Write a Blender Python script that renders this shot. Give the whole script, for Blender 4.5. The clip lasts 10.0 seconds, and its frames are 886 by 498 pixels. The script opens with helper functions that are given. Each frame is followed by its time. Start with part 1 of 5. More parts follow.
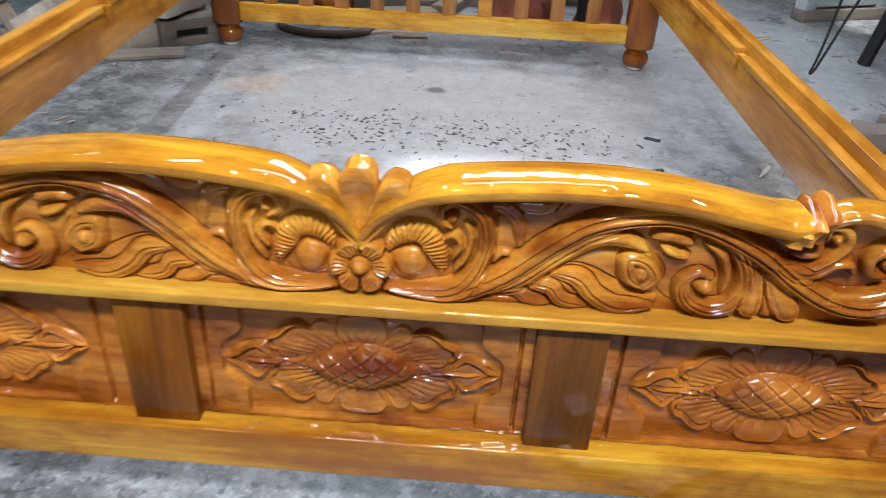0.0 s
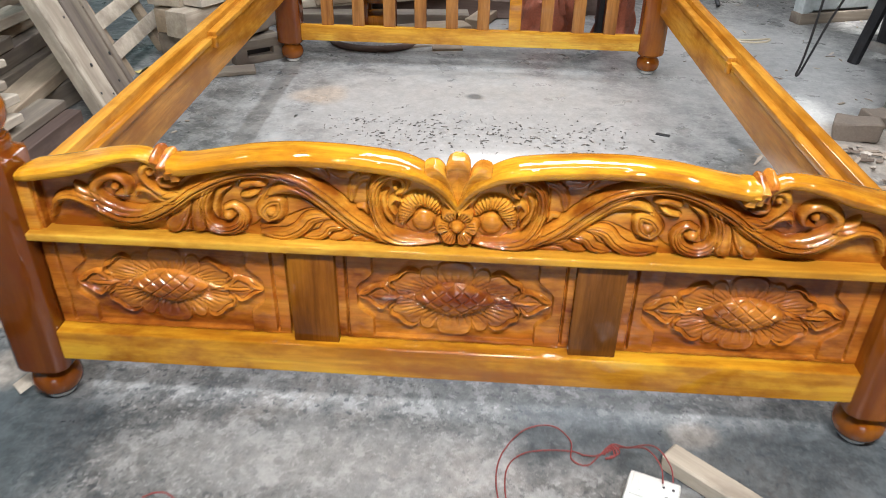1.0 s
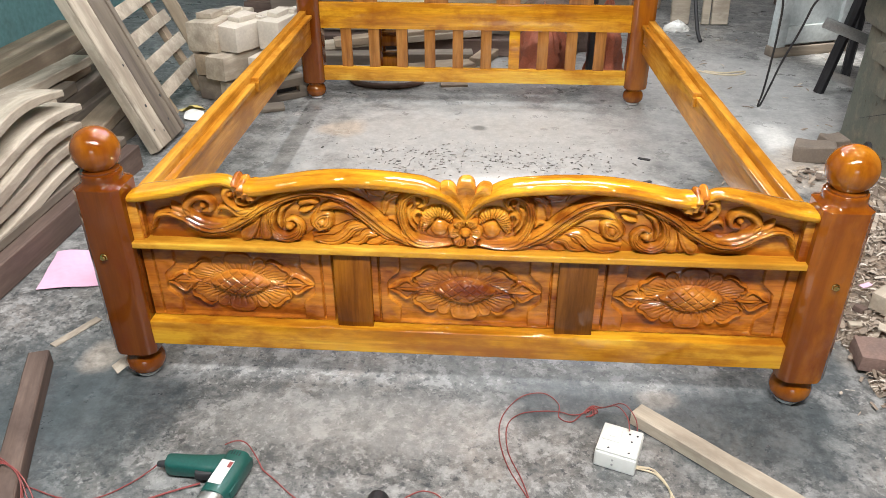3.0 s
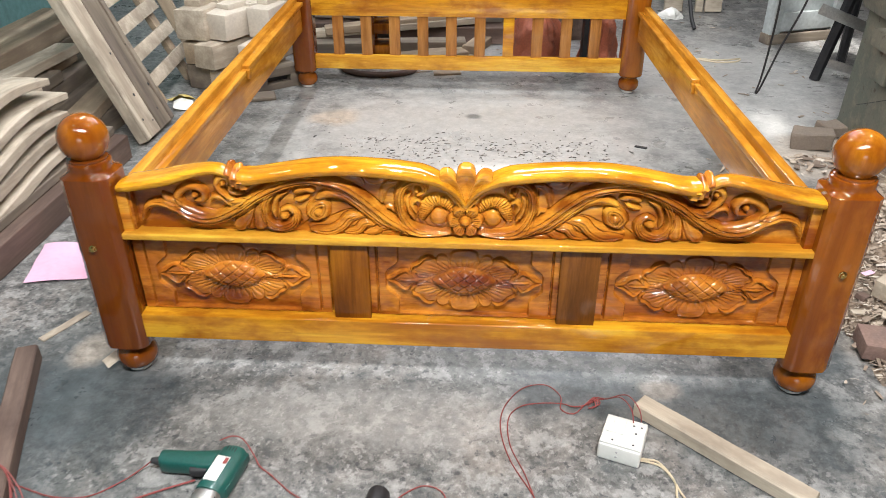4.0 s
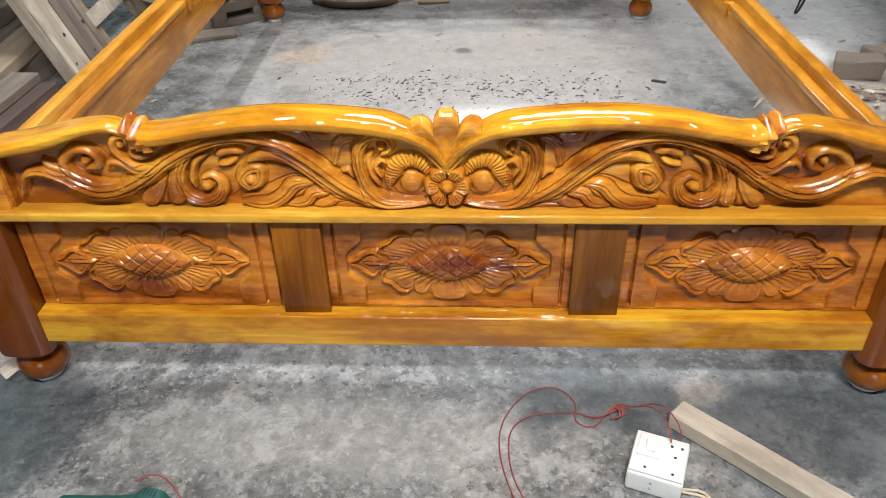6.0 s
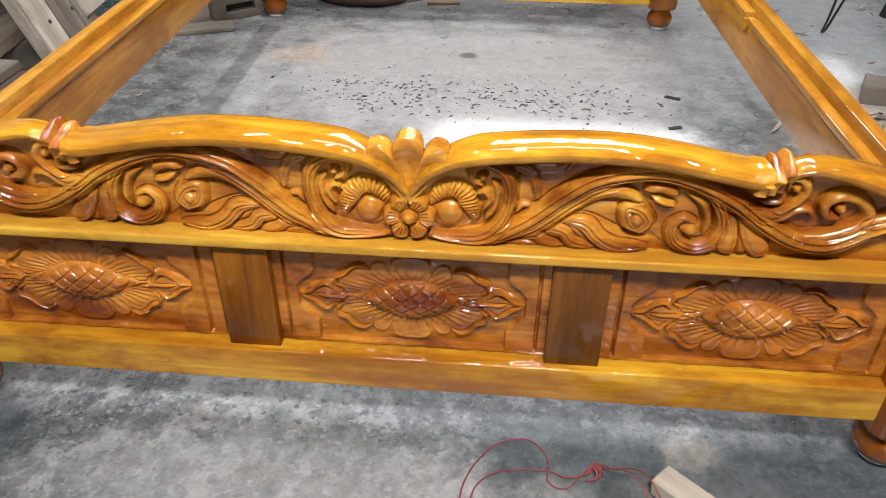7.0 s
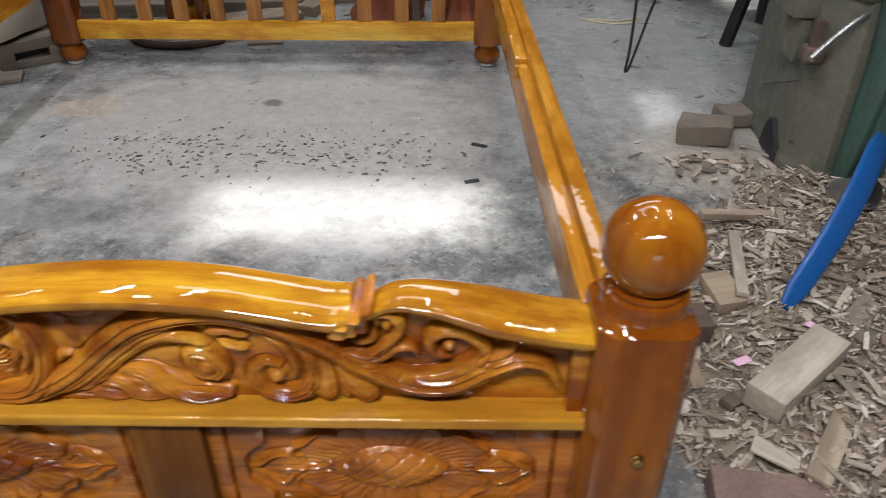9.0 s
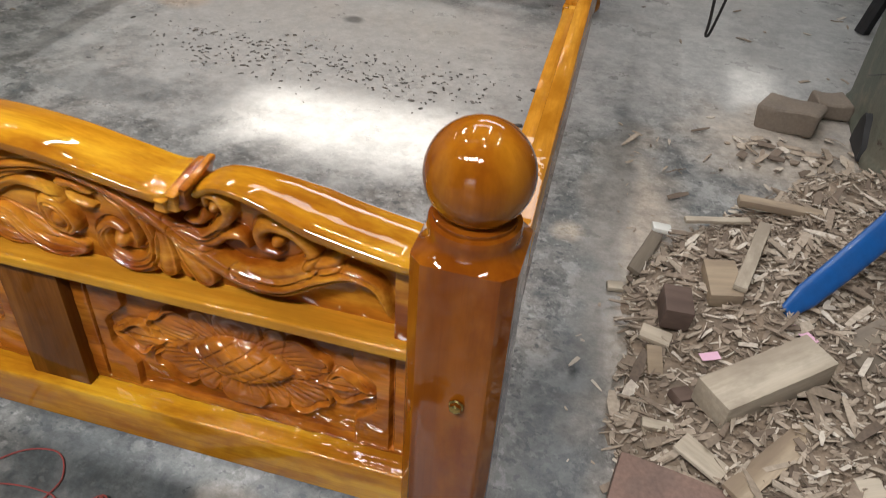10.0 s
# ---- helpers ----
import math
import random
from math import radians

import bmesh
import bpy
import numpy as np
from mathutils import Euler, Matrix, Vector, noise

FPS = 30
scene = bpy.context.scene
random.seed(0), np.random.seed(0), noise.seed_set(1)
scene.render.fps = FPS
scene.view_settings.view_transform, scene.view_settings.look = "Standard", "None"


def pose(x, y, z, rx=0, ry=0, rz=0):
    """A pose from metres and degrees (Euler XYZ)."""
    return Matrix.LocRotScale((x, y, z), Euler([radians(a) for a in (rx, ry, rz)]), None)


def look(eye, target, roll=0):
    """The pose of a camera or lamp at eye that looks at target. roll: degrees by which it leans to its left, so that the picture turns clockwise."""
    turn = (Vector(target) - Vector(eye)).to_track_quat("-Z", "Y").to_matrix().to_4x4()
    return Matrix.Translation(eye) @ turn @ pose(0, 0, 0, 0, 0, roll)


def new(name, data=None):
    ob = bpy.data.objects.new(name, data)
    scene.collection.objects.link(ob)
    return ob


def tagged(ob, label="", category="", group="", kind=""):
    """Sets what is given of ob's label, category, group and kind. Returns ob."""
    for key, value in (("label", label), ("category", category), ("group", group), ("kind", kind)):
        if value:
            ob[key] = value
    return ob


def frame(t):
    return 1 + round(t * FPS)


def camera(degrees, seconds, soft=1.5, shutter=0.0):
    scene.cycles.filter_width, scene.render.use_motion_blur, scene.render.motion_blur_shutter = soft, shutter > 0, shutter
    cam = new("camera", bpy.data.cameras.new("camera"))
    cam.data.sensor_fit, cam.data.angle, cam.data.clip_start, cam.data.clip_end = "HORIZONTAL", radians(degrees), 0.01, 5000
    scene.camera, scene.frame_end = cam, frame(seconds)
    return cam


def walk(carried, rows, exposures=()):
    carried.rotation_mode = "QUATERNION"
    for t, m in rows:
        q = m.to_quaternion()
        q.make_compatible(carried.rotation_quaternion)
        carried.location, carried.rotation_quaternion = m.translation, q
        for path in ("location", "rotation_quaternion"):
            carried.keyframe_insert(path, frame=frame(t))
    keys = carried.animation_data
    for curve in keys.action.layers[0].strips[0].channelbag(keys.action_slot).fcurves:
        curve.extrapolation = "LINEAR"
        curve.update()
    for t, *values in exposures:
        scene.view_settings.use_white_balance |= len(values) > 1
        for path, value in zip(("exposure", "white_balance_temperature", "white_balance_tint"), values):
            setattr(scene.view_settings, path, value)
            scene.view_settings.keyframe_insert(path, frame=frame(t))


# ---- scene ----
cam = camera(60.4, 10.0, soft=0.6, shutter=0.35)
PATH = [
    (0, (0.134, -0.74, 0.996), (0.086, 0.957, -0.061), 3.1),
    (0.5, (0.069, -0.936, 1.09), (-0.046, 0.766, 0.046), 3.1),
    (1, (0.055, -1.161, 1.181), (-0.043, 0.532, 0.12), 1.0),
    (1.5, (0.068, -1.356, 1.247), (-0.05, 0.319, 0.16), 1.2),
    (2, (0.07, -1.439, 1.273), (-0.072, 0.237, 0.191), 0.7),
    (2.5, (0.078, -1.502, 1.321), (-0.072, 0.207, 0.294), -1.0),
    (2.7, (0.075, -1.536, 1.351), (-0.052, 0.192, 0.352), -0.2),
    (3.8, (0.047, -1.549, 1.331), (-0.06, 0.169, 0.313), -0.2),
    (4, (0.043, -1.51, 1.324), (-0.051, 0.207, 0.302), -0.0),
    (4.5, (0.022, -1.341, 1.308), (0.016, 0.361, 0.257), 0.4),
    (5, (-0.003, -1.269, 1.29), (0.001, 0.424, 0.225), 0.2),
    (5.5, (0.03, -1.221, 1.235), (0.047, 0.481, 0.185), 0.4),
    (5.7, (0.043, -1.176, 1.197), (0.012, 0.497, 0.1), -0.4),
    (6.8, (0.129, -0.956, 1.105), (-0.024, 0.649, -0.078), -1.4),
    (7, (0.145, -0.937, 1.113), (0.009, 0.691, -0.04), 0.4),
    (7.5, (0.19, -0.873, 1.106), (0.083, 0.746, -0.063), 0.2),
    (8, (0.234, -0.782, 1.082), (0.173, 0.837, -0.091), 1.1),
    (8.5, (0.431, -0.691, 1.102), (0.421, 0.825, -0.042), 1.4),
    (9, (0.642, -0.625, 1.116), (0.629, 0.949, 0.052), 0.2),
    (9.5, (0.903, -0.601, 1.101), (0.604, 0.928, 0.014), 2.2),
    (10, (0.977, -0.565, 1.050), (0.638, 0.901, -0.110), 4.0),
]
walk(cam, [(t, look(eye, target, roll)) for t, eye, target, roll in PATH], [(0.0, 0.62, 5650, 10), (0.8, 0.86, 6050, 10), (2.3, 0.97, 6450, 10), (4.0, 1.0, 6450, 10), (4.6, 0.91, 6400, 10), (5.5, 0.84, 6350, 10), (7.0, 0.70, 6150, 10), (7.5, 0.65, 6100, 10), (8.0, 0.50, 6100, 10), (8.5, 0.13, 6100, 10), (9.0, 0.12, 6200, 10), (9.5, 0.22, 6450, 10), (10.0, 0.19, 6600, 10)])


# ---- world and lights ----
world = bpy.data.worlds.new("world")
scene.world = world
world.use_nodes = True
wn = world.node_tree
sky = wn.nodes.new("ShaderNodeTexSky")
sky.sky_type, sky.sun_disc = "NISHITA", False
sky.sun_elevation, sky.sun_rotation = radians(52), radians(150)
wn.links.new(sky.outputs[0], wn.nodes["Background"].inputs[0])
wn.nodes["Background"].inputs[1].default_value = 0.12


def lamp(name, m, power, sx, sy, colour):
    data = bpy.data.lights.new(name, "AREA")
    data.shape, data.size, data.size_y, data.energy, data.color = "RECTANGLE", sx, sy, power, colour
    ob = new(name, data)
    ob.matrix_world = m
    return ob


COOL, WARM = (1.0, 0.98, 0.965), (1.0, 0.93, 0.84)
# tube lamps under the roof, translucent roof sheets further back, daylight through the shutter door behind
for x, power in ((-1.25, 3), (-0.40, 22), (1.15, 10)):
    lamp("roof_sheet_light", look((x, -1.70, 3.10), (0.20 + 0.4 * (x - 0.20), -0.3, 0.4)), power, 0.45, 0.26, COOL)
# bare bulbs over the bed
for x, y, power in ((0.80, 0.45, 4), (-0.48, 0.18, 4), (1.05, -0.15, 3), (-1.60, -0.70, 1)):
    lamp("bulb", look((x, y, 3.1), (x, y, 0)), power, 0.08, 0.06, WARM)
lamp("tube_lamp", look((1.90, 1.0, 3.1), (1.90, 1.0, 0)), 11, 0.03, 1.1, COOL)
lamp("tube_lamp", look((-2.0, 1.7, 3.1), (-2.0, 1.7, 0)), 2.5, 0.03, 1.1, COOL)
lamp("roof_sheet_light", look((0.42, -1.67, 3.1), (0.25, -1.10, 0)), 66, 0.70, 0.26, COOL)
lamp("roof_sheet_light", look((0.3, 2.5, 3.3), (0.3, 2.6, 0)), 11, 1.6, 0.5, (0.98, 0.98, 1.0))
lamp("tube_lamp", look((-0.10, 1.55, 3.1), (-0.10, 1.56, 0)) @ pose(0, 0, 0, 0, 0, 90), 4, 1.2, 0.05, (0.97, 0.98, 1.0))
lamp("tube_lamp", look((-1.02, 1.75, 3.1), (-1.02, 1.76, 0)), 28, 0.05, 1.2, (0.97, 0.98, 1.0))
lamp("tube_lamp", look((0.98, 1.75, 3.1), (0.98, 1.76, 0)), 11, 0.05, 1.2, (0.97, 0.98, 1.0))
lamp("roof_sheet_light", look((0.7, 4.7, 3.35), (0.6, 4.0, 0)), 48, 2.6, 1.0, (0.98, 0.98, 1.0))
lamp("door_light", look((0.35, -5.9, 1.75), (0.2, 0, 0.6)), 6, 1.3, 1.1, (0.95, 0.97, 1.0))
sun = new("sun", bpy.data.lights.new("sun", "SUN"))
sun.data.energy, sun.data.angle, sun.data.color = 5.0, radians(2.6), (1.0, 0.96, 0.91)
SUN_WAY = Vector((0.10, 0.32, -1.0)).normalized()
sun.matrix_world = SUN_WAY.to_track_quat("-Z", "Y").to_matrix().to_4x4()


# ---- materials ----
def material(name, rough=0.6, coat=0.0, metal=0.0, spec=0.5):
    m = bpy.data.materials.new(name)
    m.use_nodes = True
    b = m.node_tree.nodes["Principled BSDF"]
    b.inputs["Roughness"].default_value = rough
    b.inputs["Metallic"].default_value = metal
    b.inputs["Specular IOR Level"].default_value = spec
    b.inputs["Coat Weight"].default_value = coat
    b.inputs["Coat Roughness"].default_value = 0.07
    return m, m.node_tree.nodes, m.node_tree.links, b


def coords(nodes, links, scale=(1, 1, 1), rot=(0, 0, 0), vary=0.0):
    tc, mp = nodes.new("ShaderNodeTexCoord"), nodes.new("ShaderNodeMapping")
    mp.inputs["Scale"].default_value = scale
    mp.inputs["Rotation"].default_value = rot
    links.new(tc.outputs["Object"], mp.inputs["Vector"])
    if vary:
        info, mul = nodes.new("ShaderNodeObjectInfo"), nodes.new("ShaderNodeVectorMath")
        mul.operation = "MULTIPLY"
        links.new(info.outputs["Random"], mul.inputs[0])
        mul.inputs[1].default_value = (vary, vary * 1.7, vary * 2.3)
        links.new(mul.outputs[0], mp.inputs["Location"])
    return mp.outputs["Vector"]


def noise_tex(nodes, links, vec, scale, detail=4.0, rough=0.55, dist=0.0):
    n = nodes.new("ShaderNodeTexNoise")
    n.inputs["Scale"].default_value, n.inputs["Detail"].default_value = scale, detail
    n.inputs["Roughness"].default_value, n.inputs["Distortion"].default_value = rough, dist
    links.new(vec, n.inputs["Vector"])
    return n.outputs["Fac"]


def ramp(nodes, links, fac, stops):
    r = nodes.new("ShaderNodeValToRGB")
    el = r.color_ramp.elements
    while len(el) < len(stops):
        el.new(0.5)
    for e, (p, c) in zip(el, stops):
        e.position, e.color = p, (*c, 1) if len(c) == 3 else c
    links.new(fac, r.inputs[0])
    return r.outputs[0]


def mix(nodes, links, fac, a, b, mode="MIX"):
    m = nodes.new("ShaderNodeMix")
    m.data_type, m.blend_type = "RGBA", mode
    for sock, v in ((m.inputs[0], fac), (m.inputs[6], a), (m.inputs[7], b)):
        if isinstance(v, (int, float)):
            sock.default_value = v
        elif isinstance(v, tuple):
            sock.default_value = (*v, 1)
        else:
            links.new(v, sock)
    return m.outputs[2]


def bump(nodes, links, b, height, strength, dist):
    n = nodes.new("ShaderNodeBump")
    n.inputs["Strength"].default_value, n.inputs["Distance"].default_value = strength, dist
    links.new(height, n.inputs["Height"])
    links.new(n.outputs[0], b.inputs["Normal"])


def grey(v):
    return (v, v, v)


def wood(name, dark, mid, light, along="x", rough=0.4, coat=0.0, grain=1.0, stain=None, relief=0.25, figure=1.0, lumps=0.42):
    """Wood with grain running along one axis of its object, in two scales of figure."""
    m, n, l, b = material(name, rough, coat, 0.0, 0.0 if coat else 0.35)
    s = {"x": (1.2, 14, 14), "y": (14, 1.2, 14), "z": (14, 14, 1.2)}[along]
    vec = coords(n, l, tuple(v * grain for v in s), vary=9.0)
    broad = noise_tex(n, l, vec, 1.1, 3, 0.5, 0.7)
    fine = noise_tex(n, l, vec, 7.0, 5, 0.7, 0.2)
    col = ramp(n, l, broad, [(0.28, dark), (0.5, mid), (0.75, light)])
    col = mix(n, l, 0.45 * figure if coat > 0.3 else 0.28, col, ramp(n, l, fine, [(0.3, grey(0.25)), (0.7, grey(0.75))]), "OVERLAY")
    blot = noise_tex(n, l, coords(n, l, tuple(2.2 if v < 2 else 5.0 for v in s), vary=5.0), 1.9, 5, 0.65)
    if stain:
        col = mix(n, l, ramp(n, l, blot, [(0.47, grey(0)), (0.64, grey(0.85))]), col, stain)
    col = mix(n, l, 0.38 if coat > 0.3 else 0.15, col, ramp(n, l, blot, [(0.3, grey(0.75)), (0.7, grey(0.3))]), "OVERLAY")
    b.inputs["Coat IOR"].default_value = 1.6
    if coat:
        vein = noise_tex(n, l, coords(n, l, tuple(v * (0.7 if v < 2 else 2.1) for v in s), vary=7.0), 2.4, 4, 0.6, 0.35)
        col = mix(n, l, ramp(n, l, vein, [(0.59, grey(0)), (0.64, grey(0.26 * figure)), (0.70, grey(0.08 * figure))]), col, tuple(0.55 * c for c in dark))
    l.new(col, b.inputs["Base Color"])
    if coat:
        l.new(ramp(n, l, noise_tex(n, l, coords(n, l, (30, 30, 30)), 2.0), [(0.35, grey(0.02)), (0.75, grey(0.055))]), b.inputs["Coat Roughness"])
        # brushed varnish, slightly uneven
        nb = n.new("ShaderNodeBump")
        nb.inputs["Strength"].default_value, nb.inputs["Distance"].default_value = lumps, 0.0016
        lump = coords(n, l, (1, 1, 1), vary=3.0)
        l.new(mix(n, l, 0.55, noise_tex(n, l, lump, 60.0, 0.6, 0.4), noise_tex(n, l, lump, 22.0, 1, 0.4)), nb.inputs["Height"])
        l.new(nb.outputs[0], b.inputs["Coat Normal"])
    bump(n, l, b, fine, relief, 0.0008)
    return m


GOLD = wood("golden_varnished_wood", (0.37, 0.128, 0.007), (0.60, 0.275, 0.015), (0.73, 0.415, 0.030), "x", 0.35, 1.0, 1.0, (0.34, 0.105, 0.008), 0.25, 1.0)
LEDGE = wood("pale_golden_wood", (0.44, 0.18, 0.014), (0.62, 0.315, 0.030), (0.74, 0.45, 0.065), "x", 0.35, 0.7, 1.0, (0.46, 0.19, 0.016))
GOLD_CARVED = wood("carved_varnished_wood", (0.24, 0.056, 0.006), (0.53, 0.195, 0.018), (0.76, 0.390, 0.044), "x", 0.33, 1.0, 1.0, (0.22, 0.042, 0.003), 0.25, 1.0, 0.75)
RED_CARVED = wood("red_carved_wood", (0.20, 0.042, 0.006), (0.42, 0.132, 0.014), (0.60, 0.245, 0.030), "x", 0.33, 1.0, 1.0, (0.13, 0.017, 0.003), 0.25, 1.0, 0.85)
# one post wood in a shaded copy, also used for the stool, and a lit copy
POST_SHADE_STOOL = wood("shaded_post_and_stool_wood", (0.085, 0.018, 0.002), (0.150, 0.037, 0.003), (0.22, 0.064, 0.006), "z", 0.35, 1.0, 0.6, (0.16, 0.030, 0.003), 0.25, 0.45)
POST_LIT = wood("lit_orange_varnished_wood", (0.16, 0.035, 0.003), (0.265, 0.075, 0.005), (0.36, 0.122, 0.009), "z", 0.35, 1.0, 0.6, (0.20, 0.042, 0.004), 0.25, 0.45)
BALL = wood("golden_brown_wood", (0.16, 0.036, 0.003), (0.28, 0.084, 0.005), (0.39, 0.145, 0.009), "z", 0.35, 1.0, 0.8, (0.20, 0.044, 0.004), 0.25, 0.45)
STILE_BROWN = wood("brown_varnished_wood", (0.12, 0.034, 0.004), (0.23, 0.072, 0.006), (0.34, 0.125, 0.010), "z", 0.40, 0.45, 1.2)
STILE_DARK = wood("dark_varnished_wood", (0.085, 0.028, 0.006), (0.155, 0.054, 0.009), (0.24, 0.090, 0.015), "z", 0.40, 0.45, 1.2)
RAIL = wood("rail_varnished_wood", (0.31, 0.112, 0.010), (0.48, 0.205, 0.021), (0.60, 0.315, 0.050), "y", 0.4, 0.6, 0.9, (0.38, 0.14, 0.010))
SLAT = wood("slat_varnished_wood", (0.20, 0.075, 0.018), (0.33, 0.14, 0.035), (0.44, 0.21, 0.06), "z", 0.35, 0.5, 1.0)
PALE = wood("pale_raw_wood", (0.34, 0.285, 0.22), (0.44, 0.38, 0.30), (0.54, 0.475, 0.385), "x", 0.75, 0.0, 0.8, (0.30, 0.25, 0.195))
TAN = wood("tan_raw_wood", (0.22, 0.165, 0.115), (0.32, 0.25, 0.175), (0.42, 0.34, 0.25), "x", 0.75, 0.0, 0.8, (0.25, 0.19, 0.14))
GREYWOOD = wood("grey_weathered_wood", (0.11, 0.090, 0.070), (0.19, 0.158, 0.122), (0.29, 0.245, 0.19), "x", 0.8, 0.0, 0.8, (0.16, 0.13, 0.11))
BROWNWOOD = wood("brown_raw_wood", (0.07, 0.045, 0.036), (0.125, 0.085, 0.068), (0.19, 0.135, 0.11), "x", 0.75, 0.0, 0.8, (0.09, 0.06, 0.05))


def plain(name, colour, rough=0.5, metal=0.0, vary=0.25, scale=8.0, coat=0.0, relief=0.15):
    """A plain coloured surface, a little dirty and uneven."""
    m, n, l, b = material(name, rough, coat, metal)
    vec = coords(n, l, vary=4.0)
    big, fine = noise_tex(n, l, vec, scale, 4), noise_tex(n, l, vec, scale * 9, 4)
    dirt = tuple(c * 0.55 + 0.03 for c in colour)
    col = mix(n, l, ramp(n, l, big, [(0.45, grey(0)), (0.75, grey(vary * 2))]), colour, dirt)
    col = mix(n, l, vary, col, ramp(n, l, fine, [(0.3, grey(0.3)), (0.7, grey(0.7))]), "OVERLAY")
    l.new(col, b.inputs["Base Color"])
    bump(n, l, b, fine, relief, 0.001)
    return m


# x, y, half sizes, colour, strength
STAIN_SHADE, DUST, PALE_DUST_LIGHT = (0.062, 0.074, 0.080), (0.44, 0.37, 0.30), (0.48, 0.475, 0.46)
FLOOR_PATCHES = [
    # broad pale patches paint the brighter light on the floor beyond the footboard
    (0.0, 1.75, 1.15, 0.95, PALE_DUST_LIGHT, 0.72), (1.35, 2.5, 0.8, 1.2, PALE_DUST_LIGHT, 0.55), (-0.05, 3.0, 1.2, 0.5, PALE_DUST_LIGHT, 0.4), (0.35, 1.25, 0.6, 0.35, PALE_DUST_LIGHT, 0.5),
    (-0.66, 1.92, 0.16, 0.13, DUST, 0.75), (0.0, 1.97, 0.05, 0.04, STAIN_SHADE, 0.7), (0.32, 0.0, 0.24, 0.14, STAIN_SHADE, 0.75), (0.74, -0.08, 0.34, 0.24, STAIN_SHADE, 0.8),
    (-0.95, -0.10, 0.36, 0.24, STAIN_SHADE, 0.8), (0.52, 0.03, 0.07, 0.045, DUST, 0.35), (-0.2, -0.1, 0.55, 0.14, PALE_DUST_LIGHT, 0.35), (1.05, 1.1, 0.12, 0.5, DUST, 0.6),
    # the long dark strips at x 1.00 and 1.02 paint the right rail's shadow
    (1.0, 0.35, 0.10, 0.35, STAIN_SHADE, 0.6), (-0.45, 1.2, 0.25, 0.10, STAIN_SHADE, 0.35), (-0.95, -0.70, 0.55, 0.42, STAIN_SHADE, 0.8), (-1.15, -0.15, 0.38, 0.40, STAIN_SHADE, 0.65), (1.15, -0.55, 0.40, 0.40, STAIN_SHADE, 0.6), (1.12, 0.75, 0.16, 0.6, DUST, 0.6), (1.55, 1.55, 0.45, 0.30, DUST, 0.6), (-1.02, 0.11, 0.075, 0.08, (0.42, 0.35, 0.28), 0.45), (0.93, 0.93, 0.05, 0.05, (0.50, 0.42, 0.33), 0.7), (1.02, 1.05, 0.07, 0.9, STAIN_SHADE, 0.5),
]


